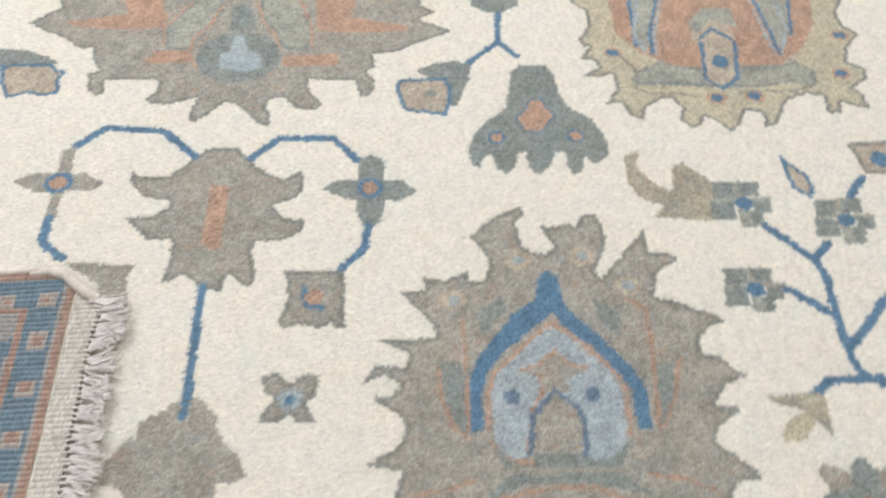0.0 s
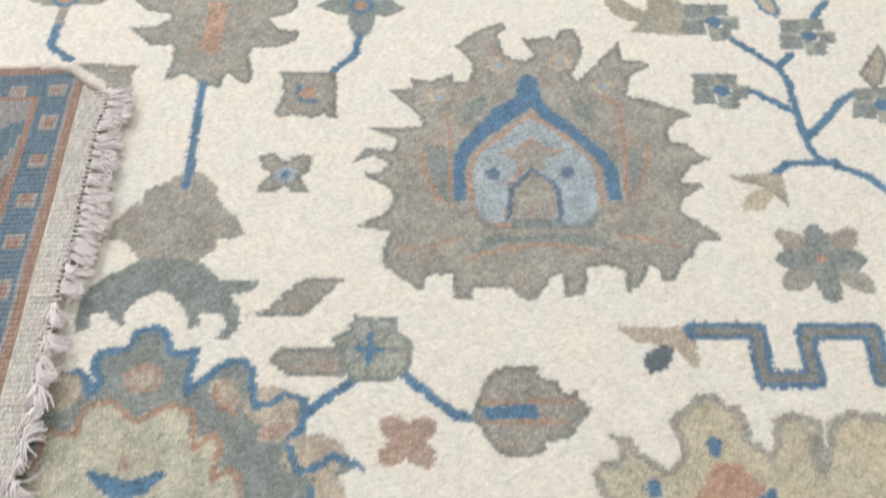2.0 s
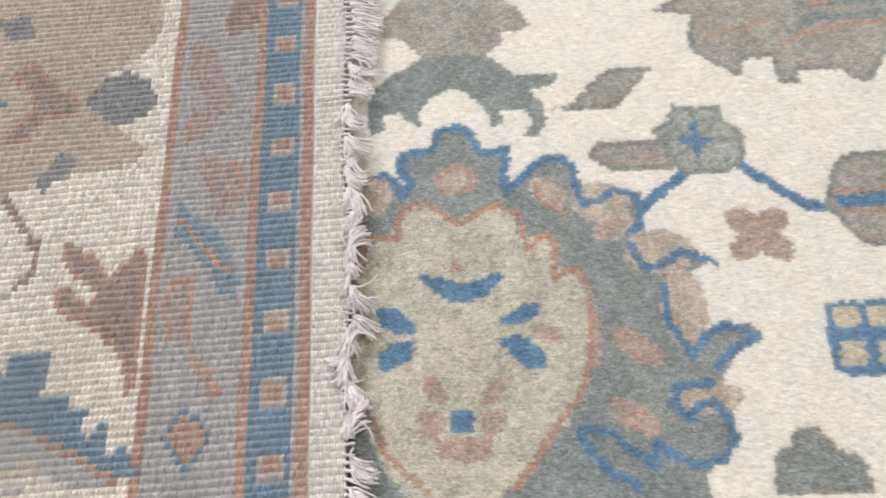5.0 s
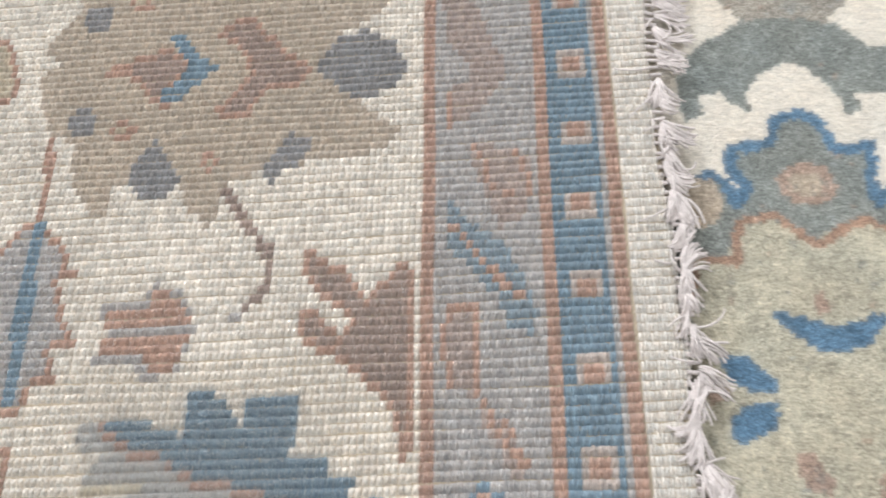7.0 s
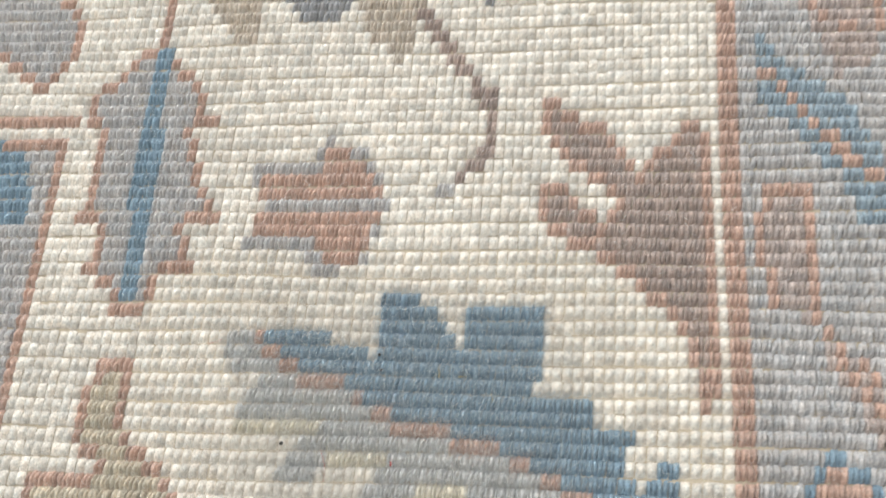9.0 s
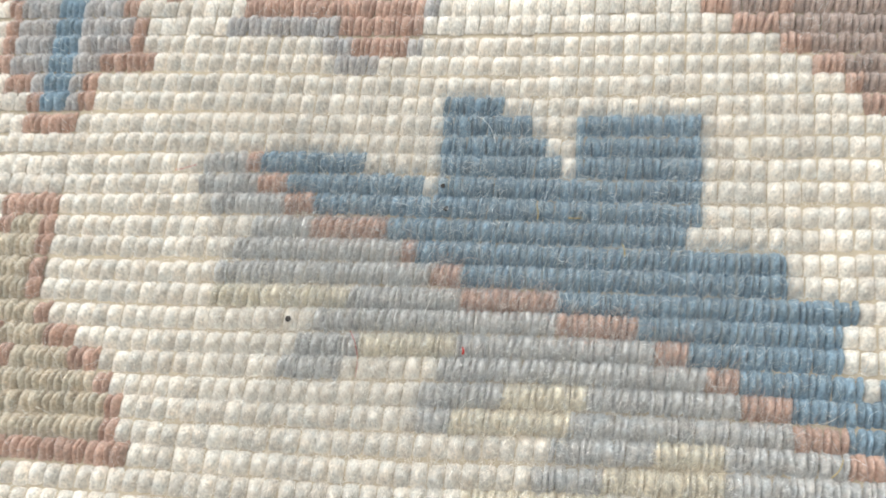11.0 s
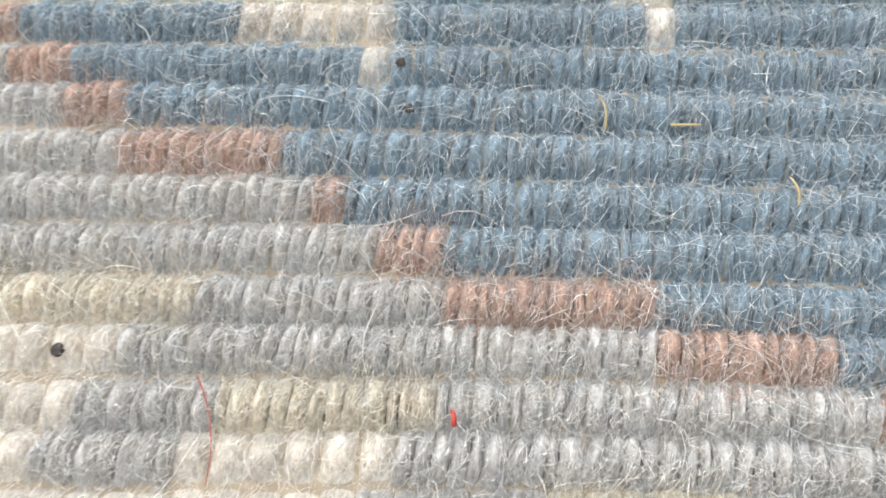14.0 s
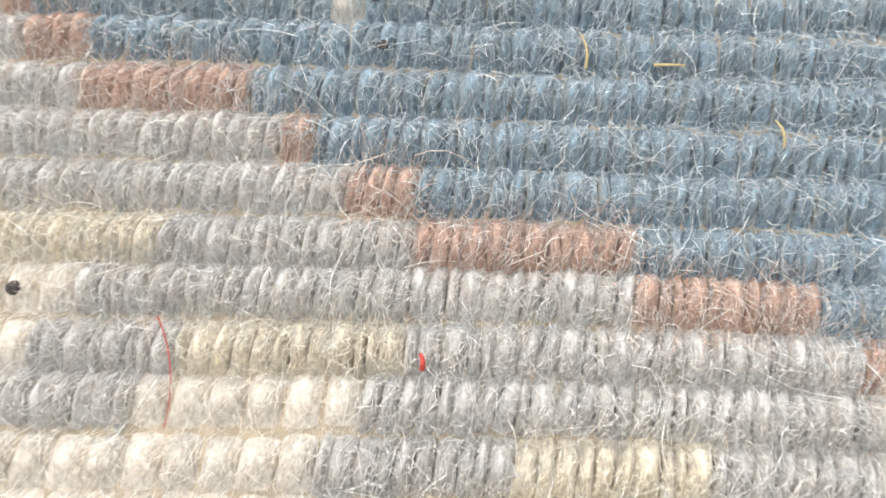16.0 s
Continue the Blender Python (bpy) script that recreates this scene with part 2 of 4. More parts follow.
def line(dye, width, points):
    p = np.array(points, float)
    for a, b in zip(p[:-1], p[1:]):
        d = b - a
        s = np.clip(((draft.X - a[0]) * d[0] + (draft.Y - a[1]) * d[1]) / max(d @ d, 1e-6), 0, 1)
        draft.paint(np.hypot(draft.X - a[0] - s * d[0], draft.Y - a[1] - s * d[1]) <= width / 2, dye)


def disc(dye, x, y, rx, ry):
    draft.paint(((draft.X - x) / rx) ** 2 + ((draft.Y - y) / ry) ** 2 <= 1, dye)


def petal(dye, width, root, tip):
    (ax, ay), (bx, by) = root, tip
    far = math.hypot(bx - ax, by - ay)
    along = ((draft.X - ax) * (bx - ax) + (draft.Y - ay) * (by - ay)) / far
    across = ((draft.X - ax) * (by - ay) - (draft.Y - ay) * (bx - ax)) / far
    draft.paint((2 * along / far - 1) ** 2 + (2 * across / width) ** 2 <= 1, dye)


def span(dye, u0, v0, u1, v1):
    draft.paint((draft.X >= u0) & (draft.X <= u1) & (draft.Y >= v0) & (draft.Y <= v1), dye)


# ---- the lower rug: cut pile, face up ----
CELL = 2.5
draft = Draft(-640, -200, CELL, CELL, 520, 476, PILE, "ivory", 0.55)
motif("palmette")
area("taupe", [[(-266, 937), (-505, 935), (-489, 898), (-523, 867), (-498, 851), (-475, 840), (-449, 819), (-432, 819), (-428, 798), (-416, 778), (-429, 773), (-422, 744), (-410, 735), (-401, 737), (-405, 762), (-344, 764), (-342, 744), (-354, 730), (-344, 721), (-323, 721), (-293, 733), (-299, 707), (-296, 692), (-290, 691), (-259, 726), (-246, 721), (-250, 804)],
    [(-266, 937), (-250, 804), (-246, 721), (-223, 694), (-206, 683), (-207, 703), (-213, 717), (-211, 731), (-195, 733), (-174, 712), (-158, 712), (-148, 721), (-163, 740), (-169, 764), (-112, 762), (-107, 734), (-98, 734), (-90, 745), (-92, 765), (-100, 780), (-90, 785), (-94, 810), (-67, 813), (-39, 831), (3, 853), (-11, 861), (-40, 875), (-18, 890), (-36, 903), (-40, 938)]], "slate_taupe")
area("rust", [[(-481, 867), (-422, 881), (-352, 888), (-354, 857), (-416, 854), (-452, 858)],
    [(-426, 936), (-368, 936), (-354, 857), (-400, 878)],
    [(-172, 937), (-113, 938), (-125, 880), (-54, 864), (-50, 853), (-137, 849), (-165, 852)],
    [(-360, 814), (-320, 816), (-307, 804), (-316, 796), (-357, 799)],
    [(-203, 807), (-135, 810), (-134, 790), (-201, 789)]])
area("sage", [[(-347, 819), (-351, 862), (-330, 901), (-310, 936), (-292, 936), (-285, 890), (-304, 846), (-313, 820), (-326, 814)],
    [(-237, 937), (-201, 937), (-178, 885), (-168, 847), (-173, 815), (-204, 820), (-222, 857), (-242, 885)]], "slate")
area("rust", [[(-371, 799), (-320, 816), (-311, 804), (-312, 792), (-362, 792)],
    [(-202, 804), (-135, 805), (-140, 789), (-201, 786)]])
line("rust", 4, [(-304, 784), (-316, 814), (-313, 841), (-299, 862), (-287, 902)])
line("rust", 4, [(-208, 794), (-206, 815), (-213, 841), (-229, 863), (-245, 908)])
line("rust", 4, [(-192, 914), (-174, 869), (-169, 825)])
line("rust", 4, [(-348, 825), (-353, 857), (-327, 907)])
disc("slate", -255, 804, 50, 46)
area("slate", [[(-273, 852), (-274, 896), (-263, 907), (-249, 896), (-238, 852)]])
area("pale_blue", [[(-275, 784), (-279, 809), (-268, 812), (-265, 841), (-255, 844), (-244, 815), (-230, 810), (-226, 786), (-246, 776)]])
motif("rosette")
area("slate", [[(-557, 818), (-509, 814), (-483, 803), (-466, 791), (-494, 785), (-547, 783)]])
area("tan", [[(-535, 788), (-473, 791), (-466, 778), (-457, 781), (-455, 773), (-460, 763), (-454, 739), (-471, 735), (-492, 739), (-512, 730), (-525, 753)]], "blue")
motif("stem")
line("blue", 7.8, [(62, 915), (58, 832), (22, 795)])
line("blue", 7.8, [(58, 832), (80, 806)])
motif("leaf")
area("slate", [[(26, 927), (91, 927), (86, 904), (68, 890), (46, 890), (29, 903)]])
motif("rosette")
area("slate", [[(-42, 780), (-19, 793), (5, 797), (25, 790), (21, 765), (7, 722), (0, 717), (-12, 755)]])
area("tan", [[(-62, 765), (-6, 767), (1, 750), (-3, 717), (-6, 703), (-35, 708), (-55, 712), (-62, 731), (-65, 755)]], "blue")
disc("slate", -24, 741, 7, 7)
motif("bell_flower")
area("slate", [[(72, 780), (83, 790), (113, 790), (122, 775), (126, 741), (134, 718), (158, 699), (171, 672), (172, 642), (163, 633), (153, 629), (145, 642), (139, 617), (130, 612), (124, 629), (124, 646), (114, 646), (103, 621), (93, 612), (84, 621), (80, 646), (73, 646), (68, 625), (58, 612), (49, 621), (41, 642), (33, 637), (29, 621), (20, 629), (17, 650), (25, 676), (42, 697), (62, 717), (67, 746)]])
area("rust", [[(92, 732), (104, 734), (111, 716), (119, 704), (107, 688), (99, 676), (84, 677), (72, 699), (82, 715)]], "blue", 1)
disc("blue", 50, 669, 10, 10)
disc("rust", 50, 669, 7, 7)
disc("blue", 138, 672, 10, 10)
disc("rust", 138, 672, 7, 7)
motif("palmette")
area("sand", [[(351, 941), (153, 939), (156, 910), (172, 893), (173, 865), (159, 838), (164, 822), (172, 827), (159, 806), (153, 801), (172, 801), (177, 786), (156, 771), (175, 769), (193, 776), (193, 746), (178, 722), (197, 725), (204, 704), (219, 697), (225, 718), (244, 732), (257, 732), (264, 718), (260, 695), (274, 683), (285, 690), (288, 704), (302, 695)],
    [(351, 941), (302, 695), (315, 677), (327, 690), (339, 713), (357, 709), (355, 686), (369, 689), (380, 709), (393, 732), (418, 742), (434, 737), (433, 709), (449, 709), (454, 728), (483, 714), (484, 737), (475, 752), (496, 767), (499, 787), (481, 797), (488, 823), (510, 850), (494, 867), (494, 895), (523, 942)]], "slate_taupe")
area("rust", [[(203, 940), (206, 849), (223, 822), (242, 806), (273, 788), (397, 792), (432, 823), (459, 872), (470, 941)]])
area("sage", [[(217, 756), (232, 786), (273, 786), (390, 792), (434, 777), (429, 759), (390, 761), (334, 751), (254, 756)]], "slate")
area("sage", [[(229, 940), (269, 940), (252, 849), (239, 812), (228, 827)],
    [(396, 941), (437, 941), (428, 861), (405, 812), (397, 823), (398, 872)]])
line("blue", 5, [(273, 940), (248, 849), (246, 812)])
line("blue", 5, [(231, 916), (228, 827)])
line("blue", 5, [(392, 923), (399, 861), (402, 812)])
line("blue", 5, [(438, 918), (425, 850)])
area("sage", [[(212, 766), (224, 781), (238, 784), (251, 801), (273, 788), (300, 784), (298, 756), (255, 761), (221, 758)],
    [(347, 781), (382, 786), (412, 797), (429, 782), (433, 759), (403, 762), (367, 752), (334, 754)]], "slate", 1)
line("pale_blue", 5, [(242, 916), (228, 849), (236, 817)])
line("pale_blue", 5, [(421, 917), (421, 861), (408, 823)])
area("tan", [[(298, 849), (326, 888), (347, 883), (353, 844), (342, 761), (320, 751), (302, 761), (306, 817)]])
line("blue", 5, [(308, 838), (327, 860), (348, 839)])
line("blue", 5, [(309, 833), (303, 766), (320, 751), (340, 766), (351, 833)])
disc("blue", 326, 798, 10, 12)
line("slate_taupe", 3, [(211, 756), (232, 741), (265, 742), (290, 735)])
line("slate_taupe", 3, [(429, 757), (399, 745), (359, 747), (338, 742)])
line("slate_taupe", 3, [(207, 806), (221, 781), (221, 756)])
line("slate_taupe", 3, [(410, 802), (435, 782), (434, 762)])
line("pale_blue", 3, [(278, 940), (254, 849), (251, 812)])
line("pale_blue", 3, [(386, 923), (392, 855), (396, 812)])
area("sage", [[(298, 871), (321, 899), (358, 900), (360, 860), (351, 866), (328, 877), (308, 849)]])
disc("rust", 198, 813, 12, 9)
disc("blue", 198, 813, 8, 6)
disc("rust", 485, 847, 12, 9)
disc("blue", 485, 847, 8, 6)
disc("rust", 468, 777, 12, 9)
disc("blue", 468, 777, 8, 6)
disc("rust", 309, 734, 12, 9)
disc("blue", 309, 734, 8, 6)
disc("rust", 355, 737, 12, 9)
disc("blue", 355, 737, 8, 6)
motif("lily")
area("taupe", [[(-281, 639), (-265, 652), (-237, 652), (-223, 637), (-202, 616), (-183, 606), (-163, 618), (-159, 606), (-160, 588), (-174, 574), (-191, 571), (-178, 553), (-154, 549), (-156, 536), (-175, 523), (-203, 521), (-204, 506), (-198, 488), (-197, 471), (-204, 464), (-223, 481), (-228, 474), (-226, 461), (-237, 461), (-251, 464), (-262, 478), (-270, 481), (-280, 471), (-288, 471), (-284, 499), (-287, 524), (-312, 524), (-340, 553), (-312, 555), (-297, 568), (-298, 576), (-322, 580), (-344, 600), (-346, 618), (-334, 610), (-304, 610)]], "slate_taupe")
area("rust", [[(-259, 600), (-239, 596), (-237, 572), (-238, 527), (-235, 513), (-247, 509), (-257, 520), (-257, 549)]])
motif("stem")
line("blue", 9.1, [(-281, 639), (-322, 678), (-386, 683), (-414, 655)])
line("blue", 9.1, [(-220, 637), (-192, 667), (-133, 667), (-105, 635)])
motif("cross_flower")
area("taupe", [[(-427, 647), (-414, 655), (-409, 612), (-412, 572), (-410, 553), (-422, 553), (-423, 596)],
    [(-470, 602), (-449, 614), (-395, 614), (-371, 600), (-383, 590), (-442, 588)]])
disc("blue", -420, 601, 15, 15)
disc("rust", -420, 601, 9, 9)
motif("stem")
line("blue", 9.1, [(-418, 553), (-416, 520), (-391, 500)])
motif("cross_flower")
area("slate", [[(-103, 633), (-91, 644), (-74, 633), (-74, 604), (-72, 561), (-81, 542), (-96, 546), (-104, 565), (-101, 596)],
    [(-140, 592), (-123, 606), (-56, 606), (-39, 590), (-56, 576), (-115, 579)]])
disc("blue", -89, 594, 14, 14)
disc("rust", -89, 594, 8, 8)
motif("stem")
line("blue", 9.1, [(-89, 542), (-91, 513), (-113, 488)])
motif("square_flower")
area("taupe", [[(-171, 486), (-109, 486), (-106, 418), (-114, 417), (-118, 425), (-130, 417), (-149, 422), (-164, 417), (-170, 425), (-164, 444), (-164, 471)]], "slate_taupe")
line("blue", 6, [(-148, 464), (-145, 444), (-128, 441)])
disc("rust", -138, 454, 9, 9)
area("taupe", [[(-390, 495), (-318, 492), (-322, 478), (-314, 432), (-342, 445), (-351, 471)]])
motif("stem")
line("blue", 9.1, [(-247, 466), (-245, 406), (-242, 325)])
motif("vase_flower")
area("taupe", [[(-244, 346), (-234, 346), (-212, 326), (-208, 307), (-188, 288), (-181, 270), (-192, 264), (-205, 264), (-203, 252), (-215, 246), (-221, 234), (-263, 237), (-279, 251), (-286, 260), (-301, 263), (-303, 281), (-293, 297), (-280, 309), (-280, 322), (-261, 332)]])
motif("stem")
line("blue", 7.8, [(-242, 346), (-243, 326)])
motif("four_petal_flower")
area("taupe", [[(-178, 367), (-163, 370), (-153, 357), (-141, 369), (-126, 367), (-126, 350), (-136, 340), (-126, 320), (-142, 319), (-150, 328), (-160, 319), (-175, 320), (-173, 334), (-162, 343), (-175, 350)]], "slate_taupe")
disc("pale_blue", -151, 343, 11, 11)
disc("blue", -151, 343, 5, 5)
motif("palmette")
area("taupe", [[(84, 342), (33, 502), (15, 527), (6, 527), (18, 530), (31, 544), (47, 558), (69, 569), (72, 558), (62, 545), (67, 519), (76, 508), (91, 505), (100, 515), (87, 541), (105, 541), (115, 546), (124, 541), (131, 555), (141, 559), (147, 555), (152, 542), (154, 529), (150, 508), (137, 483), (143, 475), (160, 495), (195, 538), (194, 508), (213, 508), (224, 498), (200, 483), (193, 452)],
    [(84, 342), (193, 452), (216, 448), (227, 440), (246, 433), (257, 425), (238, 418), (227, 403), (228, 388), (245, 388), (251, 374), (266, 367), (245, 357), (228, 336), (254, 333), (227, 313), (222, 301), (240, 285), (254, 273), (254, 264), (234, 264), (226, 249), (215, 240), (204, 220), (194, 220), (191, 234), (184, 237), (176, 217), (162, 208), (159, 220), (163, 231), (143, 237)],
    [(84, 342), (143, 237), (128, 234), (125, 206), (105, 202), (104, 228), (94, 226), (91, 214), (75, 197), (63, 205), (61, 211), (24, 213), (24, 200), (9, 201), (7, 219), (7, 227), (-13, 225), (-18, 210), (-28, 213), (-53, 235), (-55, 253), (-50, 274)],
    [(84, 342), (-50, 274), (-81, 280), (-51, 299), (-46, 318), (-57, 331), (-76, 341), (-74, 347), (-60, 344), (-53, 358), (-67, 368), (-88, 357), (-76, 378), (-48, 375), (-43, 389), (-77, 405), (-43, 405), (-20, 408), (-23, 422), (-56, 460), (-30, 461), (-33, 477), (-9, 473), (12, 485), (13, 473), (29, 473), (33, 502)]], "slate_taupe")
area("slate", [[(-17, 382), (5, 379), (13, 328), (2, 308), (-14, 341)],
    [(21, 438), (44, 454), (49, 438), (22, 408)],
    [(131, 451), (154, 439), (156, 409), (140, 417)],
    [(181, 377), (201, 381), (191, 329), (176, 316)],
    [(17, 247), (53, 262), (115, 263), (165, 251), (137, 272), (43, 271)],
    [(28, 299), (150, 300), (137, 278), (38, 277)]])
line("dull_rust", 3.5, [(-19, 375), (-15, 341), (-6, 315), (7, 305)])
line("dull_rust", 3.5, [(5, 426), (7, 383), (5, 369)])
line("dull_rust", 3.5, [(8, 365), (8, 312)])
line("dull_rust", 3.5, [(184, 413), (180, 370), (176, 313)])
line("dull_rust", 3.5, [(205, 384), (194, 343), (180, 316)])
line("dull_rust", 3.5, [(-39, 253), (-8, 259), (12, 265)])
line("dull_rust", 3.5, [(19, 242), (48, 253), (79, 260), (115, 259), (134, 251)])
line("dull_rust", 3.5, [(160, 272), (193, 266), (217, 255)])
line("dull_rust", 3.5, [(164, 451), (183, 440), (181, 399)])
line("dull_rust", 3.5, [(28, 302), (44, 284), (64, 281)])
area("pale_blue", [[(31, 299), (29, 348), (38, 376), (59, 390), (74, 409), (88, 420), (105, 409), (118, 391), (137, 380), (147, 349), (146, 300), (127, 284), (107, 287), (113, 329), (90, 352), (67, 332), (62, 287), (44, 285)]])
area("taupe", [[(61, 290), (66, 328), (87, 352), (108, 332), (108, 290)],
    [(57, 373), (75, 376), (90, 392), (100, 378), (119, 373), (99, 362), (101, 349), (76, 349), (74, 362)]])
line("rust", 3, [(57, 372), (74, 378), (90, 393), (102, 378), (119, 375)])
line("rust", 3, [(61, 284), (59, 299), (65, 330), (75, 349), (74, 366)])
area("blue", [[(81, 476), (89, 486), (101, 477), (102, 450), (115, 428), (134, 409), (151, 388), (163, 370), (170, 353), (169, 313), (157, 312), (156, 353), (147, 370), (127, 395), (105, 416), (91, 435), (68, 414), (42, 390), (27, 369), (21, 348), (21, 312), (10, 310), (9, 362), (19, 386), (36, 408), (55, 435), (76, 450)]])
line("rust", 3.5, [(25, 311), (26, 348), (33, 369), (59, 396), (90, 424), (121, 397), (146, 366), (151, 346), (150, 310)])
line("slate_blue", 5, [(61, 290), (65, 325), (87, 350), (108, 332), (111, 319), (108, 290)])
disc("slate_blue", 48, 345, 7, 8)
disc("slate_blue", 121, 348, 7, 8)
disc("rust", 0, 448, 5, 5)
disc("rust", 121, 505, 5, 5)
disc("rust", 170, 469, 5, 5)
disc("rust", 57, 500, 5, 5)
disc("tan", -3, 449, 14, 12)
disc("pale_blue", -3, 449, 6, 6)
disc("tan", 63, 498, 14, 12)
disc("pale_blue", 63, 498, 6, 6)
disc("tan", 127, 503, 14, 12)
disc("pale_blue", 127, 503, 6, 6)
disc("tan", 169, 467, 14, 12)
disc("pale_blue", 169, 467, 6, 6)
motif("curled_leaf")
area("olive_taupe", [[(188, 640), (205, 650), (200, 625), (213, 602), (233, 588), (239, 626), (249, 631), (275, 607), (279, 593), (268, 548), (234, 552), (209, 553), (221, 569), (200, 578), (187, 601)]])
motif("branch")
line("blue", 9.1, [(318, 546), (336, 527), (361, 498), (368, 477), (366, 446), (365, 415), (366, 386), (370, 368), (387, 358), (414, 345), (429, 325), (447, 293)])
line("blue", 9.1, [(361, 498), (381, 519)])
line("blue", 9.1, [(326, 462), (363, 432)])
line("blue", 9.1, [(369, 397), (396, 423), (414, 446), (436, 461)])
line("blue", 9.1, [(388, 362), (340, 361), (323, 347)])
line("blue", 9.1, [(422, 583), (442, 608)])
motif("checker_flower")
area("slate", [[(277, 602), (299, 602), (298, 580), (275, 579)],
    [(305, 604), (328, 602), (325, 582), (303, 582)],
    [(271, 574), (297, 574), (295, 549), (270, 549)],
    [(317, 578), (336, 577), (334, 560), (314, 558)],
    [(300, 562), (324, 562), (320, 542), (298, 540)]])
area("sage", [[(299, 602), (305, 604), (311, 542), (297, 540)],
    [(275, 579), (338, 582), (337, 577), (273, 573)]])
disc("blue", 306, 572, 9, 9)
motif("checker_flower")
area("slate", [[(382, 578), (404, 578), (401, 557), (379, 556)],
    [(410, 580), (433, 579), (429, 559), (407, 559)],
    [(375, 551), (400, 551), (397, 527), (372, 527)],
    [(420, 555), (439, 554), (436, 538), (416, 536)],
    [(402, 539), (426, 539), (421, 520), (399, 518)]])
area("sage", [[(404, 578), (410, 580), (412, 520), (398, 518)],
    [(379, 556), (441, 559), (440, 554), (376, 550)]])
disc("blue", 409, 550, 9, 9)
motif("checker_flower")
area("slate", [[(267, 488), (288, 488), (287, 468), (265, 468)],
    [(293, 489), (315, 488), (312, 470), (292, 470)],
    [(262, 463), (286, 464), (284, 442), (261, 441)],
    [(305, 467), (322, 466), (320, 451), (302, 450)],
    [(289, 453), (311, 453), (308, 436), (287, 434)]])
area("sage", [[(288, 488), (293, 489), (299, 436), (286, 434)],
    [(265, 468), (324, 470), (323, 466), (263, 463)]])
disc("blue", 294, 462, 9, 9)
motif("checker_flower")
area("slate", [[(435, 468), (455, 468), (452, 449), (431, 449)],
    [(461, 470), (482, 468), (478, 451), (457, 451)],
    [(427, 444), (451, 444), (447, 423), (423, 423)],
    [(469, 448), (487, 446), (484, 432), (465, 431)],
    [(452, 434), (475, 434), (469, 417), (449, 415)]])
area("sage", [[(455, 468), (461, 470), (461, 417), (448, 415)],
    [(431, 449), (490, 451), (488, 446), (428, 443)]])
disc("blue", 458, 443, 9, 9)
motif("rosette")
area("tan", [[(439, 661), (487, 665), (503, 650), (501, 630), (486, 615), (447, 615), (446, 639)]], "slate_taupe")
disc("blue", 471, 637, 11, 11)
motif("small_leaf")
area("tan", [[(359, 645), (371, 628), (384, 614), (387, 590), (379, 579), (363, 594), (359, 618)]], "blue")
area("olive_taupe", [[(447, 491), (483, 539), (486, 512), (471, 479), (457, 461)]], "slate_taupe")
motif("arrow_flower")
area("olive_taupe", [[(276, 345), (304, 347), (329, 347), (330, 331), (327, 305), (319, 317), (308, 330), (285, 337)]])
area("sand", [[(281, 301), (290, 320), (308, 330), (317, 321), (302, 301)]])
motif("star_flower")
petal("taupe", 24, (342, 245), (307, 276))
petal("taupe", 24, (342, 245), (383, 279))
petal("taupe", 24, (342, 245), (301, 212))
petal("taupe", 24, (342, 245), (382, 210))
petal("slate", 24, (342, 245), (344, 286))
petal("slate", 24, (342, 245), (300, 243))
petal("slate", 24, (342, 245), (384, 244))
petal("slate", 24, (342, 245), (341, 197))
disc("rust", 342, 246, 5, 5)
motif("bud")
area("tan", [[(146, 173), (213, 174), (211, 131), (204, 133), (195, 151), (177, 156), (161, 158)]])
area("slate_dark", [[(166, 145), (182, 156), (193, 151), (188, 138), (180, 131), (168, 128), (165, 136)]])
motif("meander")
line("blue", 18.2, [(213, 169), (267, 169), (263, 122), (305, 123), (308, 168), (367, 169), (361, 123)])
line("slate_taupe", 7.8, [(217, 169), (266, 169), (263, 123), (304, 124), (308, 168), (367, 169), (361, 123)])
motif("arched_leaf")
area("slate", [[(-310, 165), (-313, 187), (-311, 206), (-293, 225), (-270, 241), (-244, 243), (-213, 237), (-197, 220), (-161, 219), (-166, 208), (-186, 205), (-175, 190), (-174, 172), (-181, 160), (-193, 161), (-185, 172), (-189, 184), (-209, 185), (-208, 172), (-218, 169), (-218, 182), (-236, 204), (-248, 208), (-265, 198), (-273, 183), (-269, 170), (-285, 180), (-286, 186), (-301, 186), (-298, 171)]])
motif("leaf")
area("taupe", [[(-172, 185), (-155, 187), (-136, 209), (-121, 223), (-85, 223), (-101, 205), (-118, 183), (-150, 182)]], "slate_taupe")
motif("stem")
line("blue", 9.1, [(-77, 120), (-105, 98), (-112, 91)])
line("blue", 9.1, [(-39, 131), (8, 90), (22, 90)])
motif("round_flower")
area("sage", [[(-96, 161), (-81, 170), (-78, 184), (-61, 181), (-41, 183), (-38, 166), (-28, 160), (-27, 139), (-34, 128), (-47, 118), (-61, 122), (-75, 120), (-82, 129), (-89, 143)]], "slate")
line("slate", 4, [(-62, 181), (-64, 122)])
line("slate", 4, [(-91, 151), (-28, 150)])
line("slate", 3, [(-84, 170), (-40, 130)])
line("slate", 3, [(-42, 172), (-82, 132)])
line("blue", 6, [(-63, 164), (-63, 139)])
line("blue", 6, [(-74, 151), (-52, 150)])
motif("leaf")
area("taupe", [[(-146, 141), (-137, 152), (-91, 153), (-82, 143), (-82, 124), (-129, 124)]], "slate_taupe")
motif("tulip")
